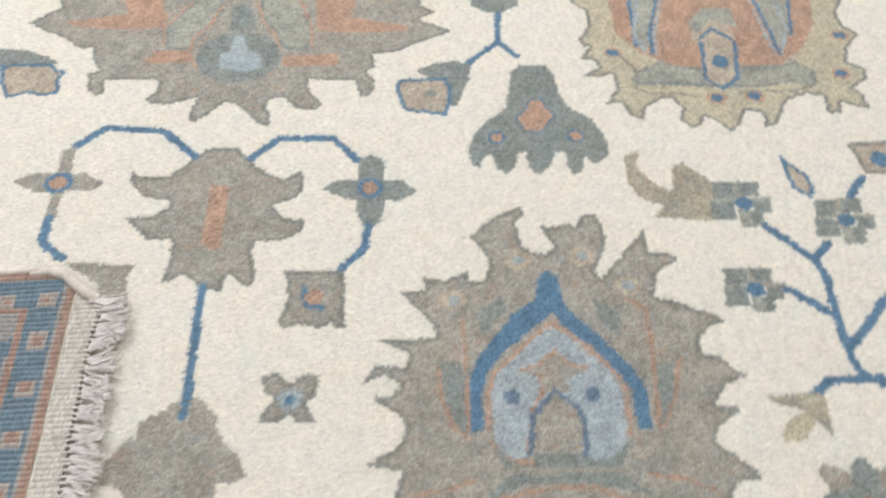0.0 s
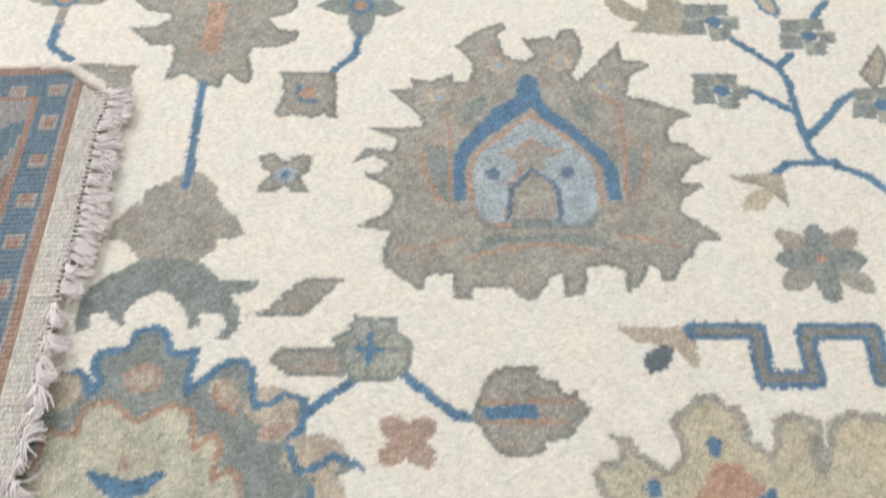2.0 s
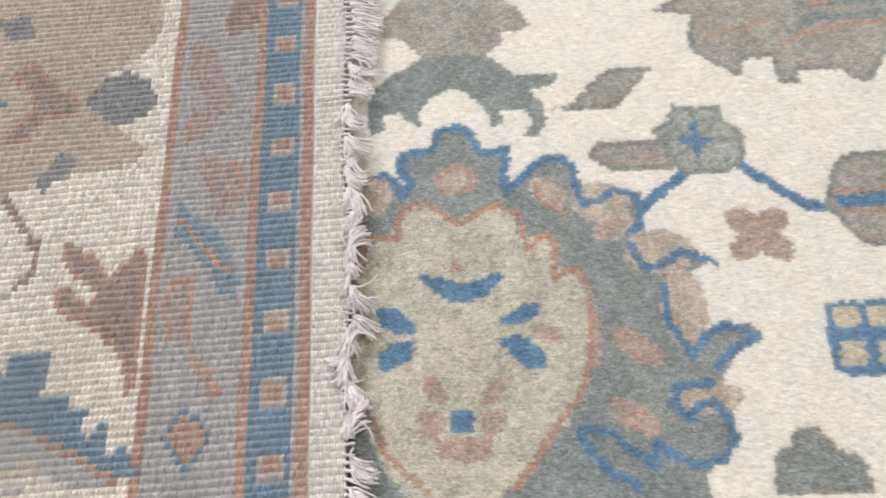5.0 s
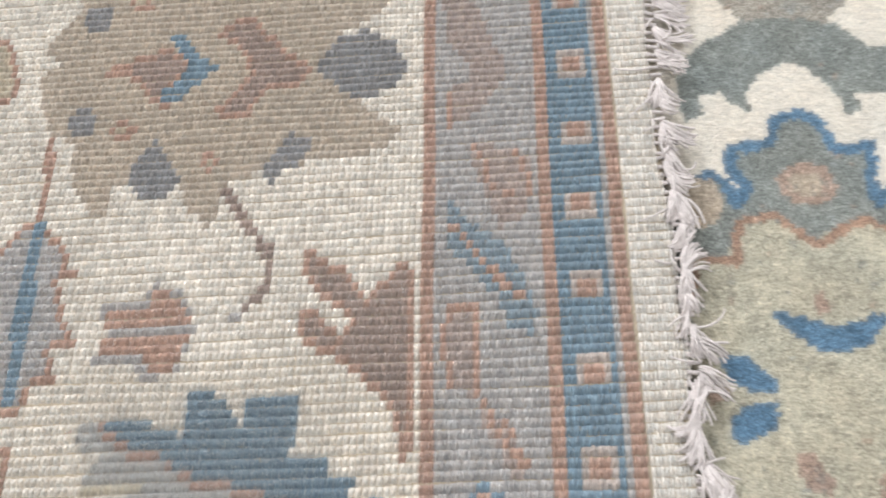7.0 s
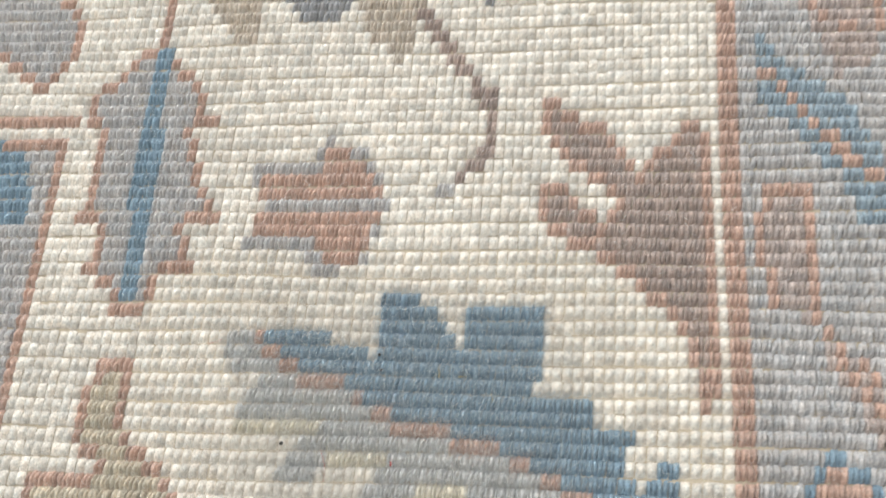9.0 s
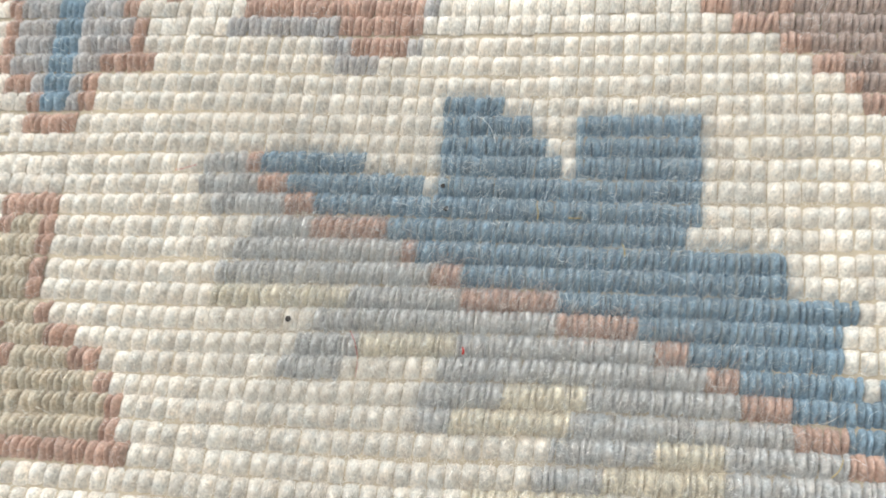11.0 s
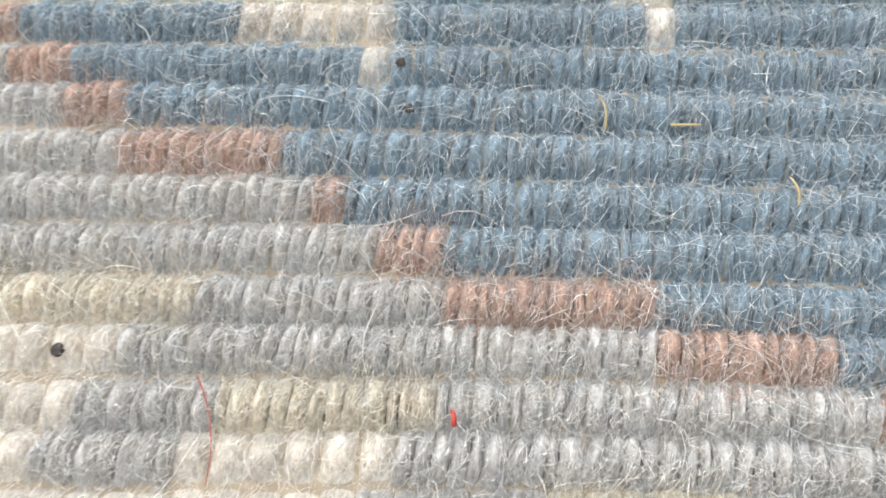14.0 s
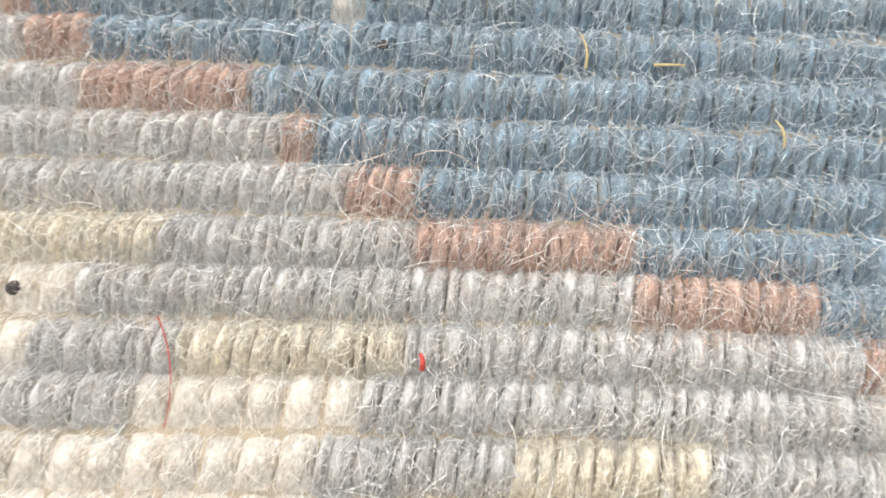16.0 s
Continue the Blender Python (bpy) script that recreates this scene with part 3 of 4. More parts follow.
area("taupe", [[(22, 98), (31, 121), (42, 133), (76, 136), (77, 126), (93, 121), (94, 111), (106, 111), (111, 100), (119, 96), (106, 83), (97, 70), (78, 68), (75, 57), (47, 54), (35, 63), (27, 79), (19, 90)]], "slate_taupe")
area("blue", [[(27, 98), (71, 100), (74, 89), (33, 87)]])
line("dull_rust", 3, [(30, 102), (104, 103)])
line("dull_rust", 3, [(32, 84), (97, 85)])
motif("four_petal_flower")
petal("rust_taupe", 21, (-30, 68), (-49, 88))
petal("rust_taupe", 21, (-30, 68), (-10, 87))
petal("rust_taupe", 21, (-30, 68), (-51, 51))
petal("rust_taupe", 21, (-30, 68), (-11, 48))
motif("quatrefoil")
area("blue", [[(3, 13), (25, 15), (51, 14), (52, -9), (53, -32), (47, -40), (3, -39), (-1, -27)]])
area("sand", [[(8, 9), (24, 10), (24, -5), (7, -6)],
    [(31, 10), (48, 10), (48, -5), (30, -5)],
    [(7, -15), (24, -15), (23, -33), (6, -33)],
    [(33, -15), (49, -16), (49, -33), (31, -33)]])
motif("bell_flower")
area("slate", [[(-49, -87), (-39, -85), (-32, -74), (-24, -72), (-16, -77), (-9, -87), (5, -92), (8, -116), (-54, -115)]], "slate_taupe")
motif("palmette")
area("sand", [[(192, -34), (179, 90), (191, 96), (204, 109), (218, 111), (227, 101), (238, 98), (242, 84), (241, 70), (255, 57), (260, 83), (278, 94), (301, 88), (292, 31), (244, -127)],
    [(192, -34), (244, -127), (50, -124), (55, -88), (65, -76), (86, -72), (87, -51), (76, -44), (74, -28), (82, -18), (99, -18), (88, -5), (89, 14), (107, 20), (128, 14), (113, 29), (111, 44), (122, 54), (132, 51), (135, 64), (125, 75), (145, 72), (152, 59), (171, 45), (185, 58), (178, 77), (179, 90)]], "taupe", 3)
area("sand", [[(240, 37), (256, 66), (260, 85), (278, 95), (289, 87), (291, 66), (290, 46), (300, 66), (303, 84), (323, 95), (392, 86), (322, -112), (157, -109), (220, -10)]], "taupe", 3)
area("sand", [[(202, 47), (267, 54), (285, 36), (384, 65), (322, -112), (157, -109)]])
area("rust", [[(208, 50), (226, 50), (243, 29), (227, 17), (199, -7), (172, -30), (178, -43), (187, -56), (170, -78), (156, -102), (151, -126), (124, -125), (121, -102), (104, -85), (134, -73), (146, -34), (154, -6), (183, 18)]])
area("grey_blue", [[(247, 26), (220, 7), (172, -30), (177, -48), (191, -57), (180, -69), (164, -86), (155, -126), (321, -128), (371, 5), (312, 11), (283, 1), (269, 11), (246, 7)]])
line("blue", 7, [(345, 5), (312, 11), (284, 2), (269, 11), (246, 8), (247, 26), (220, 7), (199, -7), (175, -30), (181, -45), (195, -57), (175, -73), (163, -90), (156, -118)])
disc("blue", 210, 64, 6, 8)
disc("blue", 157, 29, 6, 8)
petal("blue", 12, (117, -15), (129, -27))
petal("blue", 14, (79, -88), (89, -106))
petal("blue", 12, (212, -40), (229, -55))
line("blue", 7, [(132, -106), (141, -98), (149, -108)])
disc("sage", 218, -95, 30, 25)
motif("large_palmette")
area("slate", [[(-228, -2), (-323, -113), (-323, 112), (-311, 117), (-309, 126), (-299, 128), (-291, 125), (-285, 111), (-279, 120), (-286, 135), (-285, 149), (-274, 148), (-263, 151), (-257, 168), (-244, 173), (-234, 166), (-225, 146), (-217, 145), (-206, 151), (-206, 131), (-210, 127), (-208, 110), (-199, 122), (-177, 140), (-165, 140), (-156, 129), (-157, 110), (-144, 112)],
    [(-228, -2), (-144, 112), (-126, 107), (-110, 106), (-111, 77), (-109, 66), (-90, 63), (-85, 55), (-64, 48), (-75, 44), (-97, 36), (-99, 26), (-82, 9), (-77, -2), (-62, 1), (-45, -3), (-43, -9), (-60, -22), (-73, -37), (-69, -51), (-71, -76), (-81, -92), (-93, -102), (-93, -118), (-98, -143), (-323, -139), (-323, -113)]])
line("blue", 7, [(-311, 117), (-309, 126), (-299, 128), (-291, 125), (-285, 111), (-279, 120), (-286, 135), (-285, 148), (-274, 148), (-263, 151), (-257, 167), (-244, 172), (-234, 165), (-225, 146), (-217, 145), (-206, 150), (-207, 131), (-210, 127), (-208, 111), (-198, 121), (-177, 139), (-165, 139), (-157, 129), (-157, 110)])
disc("tan", -140, 101, 22, 16)
disc("tan", -103, 57, 25, 18)
disc("tan", -91, 12, 16, 30)
disc("tan", -307, 112, 15, 16)
disc("tan", -86, -51, 25, 12)
petal("tan", 22, (-146, 74), (-117, 86))
petal("rust_taupe", 12, (-148, 70), (-121, 84))
petal("rust_taupe", 18, (-141, -1), (-110, -28))
petal("rust_taupe", 18, (-149, -51), (-118, -73))
petal("tan", 20, (-187, 121), (-166, 97))
line("dull_rust", 4, [(-187, 116), (-181, 100), (-167, 92)])
disc("rust_taupe", -245, 123, 16, 14)
disc("tan", -245, 123, 9, 8)
line("blue", 6, [(-156, 113), (-152, 98), (-140, 101), (-129, 109), (-117, 106), (-111, 98), (-114, 79), (-123, 73)])
line("blue", 6, [(-123, 64), (-114, 44), (-101, 47), (-87, 57), (-64, 46)])
line("blue", 6, [(-103, 30), (-103, 3), (-95, -11), (-90, -22), (-80, -7), (-62, 0), (-45, -11), (-59, -16), (-75, -30)])
line("blue", 6, [(-82, -41), (-105, -43), (-107, -55), (-97, -66), (-93, -56), (-81, -54), (-73, -68), (-71, -80), (-81, -91), (-97, -95), (-113, -87), (-121, -79)])
line("blue", 6, [(-170, -72), (-162, -70), (-148, -73), (-137, -85), (-125, -94), (-121, -81)])
line("blue", 6, [(-170, -72), (-161, -88), (-152, -98), (-137, -106)])
area("olive", [[(-315, 76), (-292, 79), (-287, 95), (-268, 101), (-249, 85), (-228, 97), (-217, 99), (-202, 89), (-201, 72), (-180, 75), (-177, 49), (-154, 40), (-156, -4), (-164, -34), (-174, -63), (-194, -86), (-216, -106), (-238, -128), (-270, -127), (-293, -94), (-306, -70), (-320, -52)]])
line("dull_rust", 5, [(-315, 48), (-312, 72), (-310, 77), (-287, 73), (-287, 87), (-285, 98), (-266, 103), (-257, 95), (-243, 84), (-230, 94), (-215, 100), (-200, 91), (-195, 63), (-181, 75), (-175, 63), (-178, 37), (-165, 47), (-156, 37), (-154, -1), (-158, -24), (-167, -47), (-179, -62), (-190, -78), (-201, -93), (-212, -105)])
line("dull_rust", 5, [(-311, -44), (-294, -83), (-280, -96), (-268, -108)])
line("rust_taupe", 4, [(-155, 30), (-151, -1), (-154, -25)])
area("blue", [[(-275, 45), (-256, 42), (-242, 36), (-221, 44), (-212, 42), (-224, 29), (-237, 22), (-250, 23), (-262, 30)],
    [(-218, 4), (-217, 9), (-201, 19), (-190, 20), (-190, 11), (-205, 4)],
    [(-220, -5), (-204, -3), (-188, -15), (-187, -27), (-202, -27), (-211, -17)],
    [(-303, 21), (-289, 20), (-275, 6), (-276, -1), (-290, 1), (-301, 8)],
    [(-276, -4), (-278, -19), (-297, -28), (-301, -18), (-293, -8)]])
area("rust_taupe", [[(-246, 58), (-241, 52), (-244, 43), (-251, 44), (-251, 52)],
    [(-198, 5), (-177, 1), (-176, -9), (-192, -7)],
    [(-314, 3), (-301, 4), (-296, -2), (-308, -7)],
    [(-271, -30), (-262, -31), (-253, -44), (-256, -52), (-265, -50), (-270, -38)],
    [(-232, -51), (-230, -40), (-219, -33), (-214, -40), (-224, -53)],
    [(-274, -55), (-258, -54), (-254, -68), (-266, -74), (-273, -69)],
    [(-232, -57), (-215, -55), (-214, -67), (-227, -74), (-234, -68)],
    [(-262, -74), (-247, -72), (-226, -74), (-226, -86), (-243, -91), (-262, -85)]])
area("olive", [[(-246, -26), (-239, -26), (-239, -50), (-246, -50)]])
area("blue", [[(-253, -54), (-236, -56), (-237, -70), (-252, -69)]])


def pile_rug(d):
    rug = tagged(new("rug"), "ivory wool rug with palmettes and vines, lying face up", "rug")
    ny, nx = d.owner.shape
    # dye at the corners of the cells: the mean of the four cells round each, so that edges blur as tufts do
    padded = np.pad(d.colour, ((1, 1), (1, 1), (0, 0)), mode="edge")
    soft = (padded[:-1, :-1] + padded[1:, :-1] + padded[:-1, 1:] + padded[1:, 1:]) / 4
    gx = (d.x[0] - CELL / 2 + CELL * np.arange(nx + 1)) / 1000
    gy = (d.y[0] - CELL / 2 + CELL * np.arange(ny + 1)) / 1000
    GX, GY = np.meshgrid(gx, gy)
    rng = np.random.default_rng(4)
    inner = np.zeros(GX.shape)
    inner[2:-2, 2:-2] = 1
    lift = rng.normal(0, 0.00022, GX.shape) * inner
    wob = rng.normal(0, 0.00035, (2, *GX.shape)) * inner
    light = np.array(PILE["ivory"])[:3].mean()
    cut = (soft[..., :3].mean(-1) < light * 0.8) * -0.0004
    verts = np.stack([GX + wob[0], GY + wob[1], lift + cut * inner], -1).reshape(-1, 3)
    soft = soft.reshape(-1, 4)
    index = np.arange((ny + 1) * (nx + 1)).reshape(ny + 1, nx + 1)
    quads = np.stack([index[:-1, :-1], index[:-1, 1:], index[1:, 1:], index[1:, :-1]], -1)
    # a motif whose pieces lie apart becomes as many parts; stray tufts stay with the largest piece
    piece = np.arange(ny * nx).reshape(ny, nx) + 1
    piece[d.owner == 0] = 0
    for _ in range(400):
        before = piece.copy()
        for a, b in ((np.s_[1:, :], np.s_[:-1, :]), (np.s_[:, 1:], np.s_[:, :-1]), (np.s_[1:, 1:], np.s_[:-1, :-1]), (np.s_[1:, :-1], np.s_[:-1, 1:])):
            same = d.owner[a] == d.owner[b]
            top = np.where(same, np.maximum(piece[a], piece[b]), 0)
            piece[a] = np.maximum(piece[a], top)
            piece[b] = np.maximum(piece[b], top)
        if (piece == before).all():
            break
    for k, name in enumerate(d.names):
        mine = d.owner == k
        if not mine.any():
            continue
        labels, counts = np.unique(piece[mine], return_counts=True)
        big = labels[(counts >= 40) | (counts == counts.max())]
        main = labels[counts.argmax()]
        for label in big:
            chosen = mine & ((piece == label) | ((label == main) & ~np.isin(piece, big)))
            faces = quads[chosen]
            used, local = np.unique(faces, return_inverse=True)
            dyes = 0.55 * d.colour[chosen][:, None, :] + 0.45 * soft[faces]
            part(name, mesh_of(name, verts[used], local.reshape(-1, 4), PILE_WOOL, dyes.reshape(-1, 4)), rug)
    # the plain field beyond, and the foundation below
    ax, bx, ay, by = gx[0], gx[-1], gy[0], gy[-1]
    for x0, y0, x1, y1 in ((-1.7, -1.3, 1.5, ay), (-1.7, by, 1.5, 2.1), (-1.7, ay, ax, by), (bx, ay, 1.5, by)):
        xs, ys = np.meshgrid(np.linspace(x0, x1, 30), np.linspace(y0, y1, 30))
        v = np.stack([xs, ys, xs * 0], -1).reshape(-1, 3)
        ix = np.arange(900).reshape(30, 30)
        q = np.stack([ix[:-1, :-1], ix[:-1, 1:], ix[1:, 1:], ix[1:, :-1]], -1).reshape(-1, 4)
        part("field", mesh_of("field", v, q, PILE_WOOL, np.tile(PILE["ivory"], (900, 1))), rug)
    part("foundation", box_mesh("foundation", -1.7, -1.3, LOW, 1.5, 2.1, -0.003, FOUNDATION, 0.004), rug)
    return rug


def mottle(d, seed):
    """Uneven dye in the motifs: soft lighter and darker patches, and a few rusty and greenish flecks."""
    rng = np.random.default_rng(seed)
    ny, nx = d.owner.shape

    def soft(cells):
        coarse = rng.normal(0, 1, (ny // cells + 3, nx // cells + 3))
        yy, xx = np.arange(ny) / cells, np.arange(nx) / cells
        iy, ix = yy.astype(int), xx.astype(int)
        fy, fx = (yy - iy)[:, None], (xx - ix)[None]
        c = [coarse[np.ix_(iy + p, ix + q)] for p in (0, 1) for q in (0, 1)]
        return (c[0] * (1 - fx) + c[1] * fx) * (1 - fy) + (c[2] * (1 - fx) + c[3] * fx) * fy

    dyed = (d.owner > 0)[..., None]
    value = 1 + 0.07 * soft(6) + 0.06 * soft(3) + 0.12 * rng.normal(0, 1, (ny, nx))
    d.colour[..., :3] *= np.where(dyed, np.clip(value, 0.75, 1.25)[..., None], 1)
    for dye, cells, limit, share in (("dull_rust", 3, 1.0, 0.4), ("slate", 4, 0.8, 0.45), ("pale_blue", 2, 1.3, 0.35)):
        patch = (soft(cells) > limit)[..., None] & dyed & (np.abs(d.colour - np.array(PILE["taupe"])).max(-1) < 0.055)[..., None]
        d.colour = np.where(patch, d.colour * (1 - share) + np.array(PILE[dye]) * share, d.colour)


mottle(draft, 31)
pile_rug(draft)

# ---- the turned-back corner: underside up, flat-woven ribs ----
# place on the flap: u across the rows, v along them; both in millimetres in the draft
LOOP, ROW, U_LEFT, V_TOP = 3.5, 5.31, -840.0, 473.15
COLS, ROWS_UP = 148, 120
V_LOW = V_TOP - ROW * ROWS_UP
TOP = 0.012


def on_flap(u, v):
    """World x and y of a place on the turned-back corner, in metres; its weave lies a little askew."""
    return u - 0.040 * v, v + 0.060 * (u + 0.45)


draft = Draft(U_LEFT, V_LOW, LOOP, ROW, COLS, ROWS_UP, BACK, "ivory", 0.0)
FIRST = int(round((-2.1 - (V_LOW + ROW / 2)) / ROW))


def run(row, *spans):
    """Knots of one row of the serrated leaf, counted down from its tip: dye, first and last loop."""
    for dye, first, last in spans:
        draft.colour[FIRST - row, first:last] = BACK[dye]


# stripes of the border: across the end and up the side
span("grey", -455, -999, -386, 430)
span("grey", -999, 355, -386, 430)
span("rust", -459, -999, -450, 355)
span("rust", -999, 350, -455, 356)
area("olive", [[(-690, 166), (-673, 161), (-673, 141), (-664, 125), (-651, 105), (-643, 110), (-643, 129), (-635, 130), (-631, 142), (-606, 133), (-594, 109), (-583, 97), (-578, 102), (-579, 120), (-574, 126), (-555, 133), (-528, 136), (-495, 137), (-478, 148), (-473, 157), (-489, 169), (-503, 184), (-526, 205), (-513, 230), (-495, 240), (-478, 257), (-471, 288), (-483, 329), (-537, 378), (-645, 395), (-705, 357), (-716, 305), (-685, 268), (-705, 232), (-692, 222), (-704, 210), (-698, 188)]], "faded", 1)
area("slate_grey", [[(-526, 207), (-513, 228), (-495, 233), (-477, 221), (-468, 200), (-479, 184), (-503, 183), (-518, 196)],
    [(-623, 160), (-611, 145), (-602, 129), (-610, 118), (-624, 118), (-635, 129), (-634, 140)],
    [(-673, 190), (-661, 180), (-663, 163), (-675, 164), (-681, 176)],
    [(-681, 268), (-664, 264), (-665, 243), (-677, 243), (-682, 253)],
    [(-538, 160), (-525, 151), (-528, 139), (-541, 132), (-547, 122), (-555, 129), (-549, 143)],
    [(-612, 296), (-586, 303), (-576, 278), (-594, 274)]])
area("rust_taupe", [[(-657, 217), (-622, 229), (-602, 214), (-616, 199), (-618, 180), (-628, 186), (-640, 203), (-660, 210)],
    [(-589, 243), (-570, 253), (-549, 224), (-528, 207), (-539, 191), (-556, 189), (-565, 173), (-579, 168), (-588, 176), (-577, 192), (-568, 204), (-574, 222), (-592, 237)]], "rust", 1)
area("blue", [[(-624, 238), (-614, 241), (-604, 222), (-588, 212), (-602, 197), (-612, 184), (-622, 185), (-623, 193), (-607, 212), (-618, 228)]])
area("sand", [[(-651, 167), (-644, 176), (-633, 167), (-641, 158)],
    [(-593, 142), (-589, 152), (-582, 141), (-586, 131)],
    [(-657, 273), (-648, 277), (-637, 264), (-647, 258)]], "rust", 1)
line("rust_taupe", 4, [(-575, 121), (-558, 98), (-545, 81), (-577, 123), (-571, 114), (-561, 100), (-552, 88), (-545, 75), (-545, 57), (-553, 47), (-558, 40)])
line("grey", 4, [(-558, 41), (-564, 38), (-581, 37)])
line("rust", 4, [(-563, 33), (-581, 33)])
line("rust", 4.5, [(-687, 162), (-685, 134), (-685, 103)])
area("grey", [[(-610, 65), (-603, 60), (-594, 58), (-587, 49), (-582, 37), (-586, 23), (-589, 14), (-598, 9), (-609, 6), (-612, 15), (-636, 17), (-635, 26), (-631, 34), (-636, 42), (-637, 54), (-612, 52)]])
area("rust", [[(-609, 57), (-594, 56), (-586, 44), (-585, 38), (-634, 39), (-634, 48), (-609, 48)],
    [(-631, 33), (-585, 33), (-588, 23), (-635, 24)],
    [(-608, 20), (-588, 21), (-592, 14), (-607, 12)]])
area("rust_taupe", [[(-525, 78), (-519, 80), (-512, 72), (-503, 69), (-495, 58), (-489, 50), (-484, 55), (-474, 65), (-469, 71), (-463, 66), (-463, 48), (-463, 15), (-461, -20), (-463, -37), (-468, -45), (-470, -44), (-468, -35), (-472, -20), (-479, -10), (-489, 2), (-499, 11), (-511, 17), (-521, 25), (-527, 33), (-525, 42), (-519, 44), (-513, 40), (-509, 32), (-503, 29), (-498, 31), (-498, 38), (-505, 43), (-514, 52), (-522, 62), (-525, 68)]], "rust", 1)
area("grey", [[(-685, 111), (-678, 103), (-668, 91), (-662, 84), (-662, 78), (-654, 71), (-667, 69), (-662, 62), (-658, 50), (-654, 40), (-646, 30), (-662, 26), (-658, 21), (-657, 12), (-653, 6), (-669, 4), (-669, -3), (-674, -9), (-684, -8), (-689, 2), (-701, 5), (-695, 13), (-697, 19), (-692, 24), (-708, 26), (-704, 39), (-705, 50), (-702, 55), (-702, 67), (-711, 71), (-711, 82), (-700, 94), (-694, 104)]], "rust", 1)
line("blue", 7.5, [(-682, 103), (-681, 68), (-681, 43), (-679, -2)])
area("sand", [[(-684, -27), (-673, -27), (-673, -41), (-671, -54), (-663, -58), (-658, -65), (-652, -67), (-647, -78), (-644, -90), (-705, -93), (-703, -78), (-702, -71), (-678, -70), (-681, -64), (-689, -58), (-690, -45), (-688, -37)]], "rust", 1)
area("grey", [[(-786, 155), (-753, 155), (-735, 138), (-722, 121), (-720, 103), (-726, 95), (-732, 87), (-740, 88), (-750, 96), (-756, 101), (-777, 101)]], "rust", 1)
area("sand", [[(-797, 251), (-733, 247), (-721, 222), (-717, 198), (-727, 191), (-737, 176), (-772, 160)]], "rust", 1)
line("rust", 6, [(-716, 70), (-817, 75)])
area("grey", [[(-825, 67), (-719, 64), (-719, 21), (-719, -20), (-719, -62), (-719, -97), (-792, -100)]], "rust", 1)
area("blue", [[(-755, 68), (-733, 55), (-726, 30), (-745, 28)],
    [(-784, 21), (-761, 25), (-746, -12), (-772, -21)]])
area("rust_grey", [[(-429, 212), (-412, 214), (-409, 192), (-426, 164), (-444, 158), (-442, 182), (-430, 190)],
    [(-432, 141), (-425, 145), (-397, 131), (-394, 112), (-403, 92), (-416, 87), (-423, 108)]])
line("rust", 3, [(-441, 224), (-427, 209), (-426, 201)])
line("rust", 3, [(-444, 178), (-444, 155)])
line("rust", 3, [(-430, 141), (-422, 130), (-419, 113), (-409, 109)])
line("rust", 3, [(-404, 135), (-396, 119), (-398, 108)])
area("soft_blue", [[(-444, 109), (-431, 91), (-416, 81), (-404, 60), (-397, 36), (-398, 23), (-410, 26), (-418, 46), (-432, 64), (-444, 75)]])
disc("rust", -441, 88, 2.6, 2.8)
disc("rust", -436, 83, 2.6, 2.8)
disc("rust", -433, 78, 2.6, 2.8)
disc("rust", -429, 73, 2.6, 2.8)
disc("rust", -426, 68, 2.6, 2.8)
disc("rust", -420, 63, 2.6, 2.8)
disc("rust", -416, 57, 2.6, 2.8)
disc("rust", -413, 53, 2.6, 2.8)
disc("rust", -409, 48, 2.6, 2.8)
disc("rust", -404, 44, 2.6, 2.8)
area("rust_grey", [[(-444, 37), (-428, 38), (-428, -9), (-444, -4)]])
line("rust", 3.5, [(-444, -5), (-445, 32), (-442, 39), (-428, 39), (-428, -6), (-424, -15), (-413, -27), (-405, -47)])
area("rust_grey", [[(-424, -16), (-413, -28), (-404, -48), (-410, -52), (-419, -38), (-428, -22)]])
area("rust", [[(-427, -50), (-407, -73), (-423, -99), (-441, -74)]], "blue", 1)
line("rust", 4, [(-434, -20), (-423, -21), (-408, -45), (-401, -42)])
area("blue", [[(-439, 304), (-440, 332), (-425, 359), (-410, 388), (-390, 399), (-398, 357), (-414, 334), (-427, 316)]])
area("rust_taupe", [[(-421, 272), (-410, 305), (-392, 330), (-387, 273), (-413, 260)]])
area("rust_grey", [[(-447, 254), (-430, 256), (-415, 215), (-429, 200), (-443, 217)]])
area("rust_taupe", [[(-448, 383), (-418, 382), (-420, 365), (-442, 365)]])
area("blue", [[(-490, 363), (-454, 385), (-452, 360), (-472, 354)]])
run(0, ("blue", 74, 78))
run(1, ("blue", 74, 80), ("blue", 83, 91))
run(2, ("blue", 74, 81), ("blue", 83, 91))
run(3, ("pale_grey", 58, 61), ("rust", 61, 62), ("blue", 62, 69), ("blue", 74, 82), ("blue", 83, 91))
run(4, ("pale_grey", 58, 62), ("rust", 62, 64), ("blue", 64, 73), ("blue", 74, 91))
run(5, ("pale_grey", 59, 64), ("rust", 64, 66), ("blue", 66, 91))
run(6, ("pale_grey", 62, 66), ("rust", 66, 71), ("blue", 71, 90))
run(7, ("pale_grey", 61, 72), ("rust", 72, 73), ("blue", 73, 96))
run(8, ("pale_grey", 60, 74), ("rust", 74, 76), ("blue", 76, 96))
run(9, ("cream", 60, 69), ("pale_grey", 69, 76), ("rust", 76, 82), ("blue", 82, 100))
run(10, ("pale_grey", 67, 82), ("rust", 82, 87), ("blue", 87, 99))
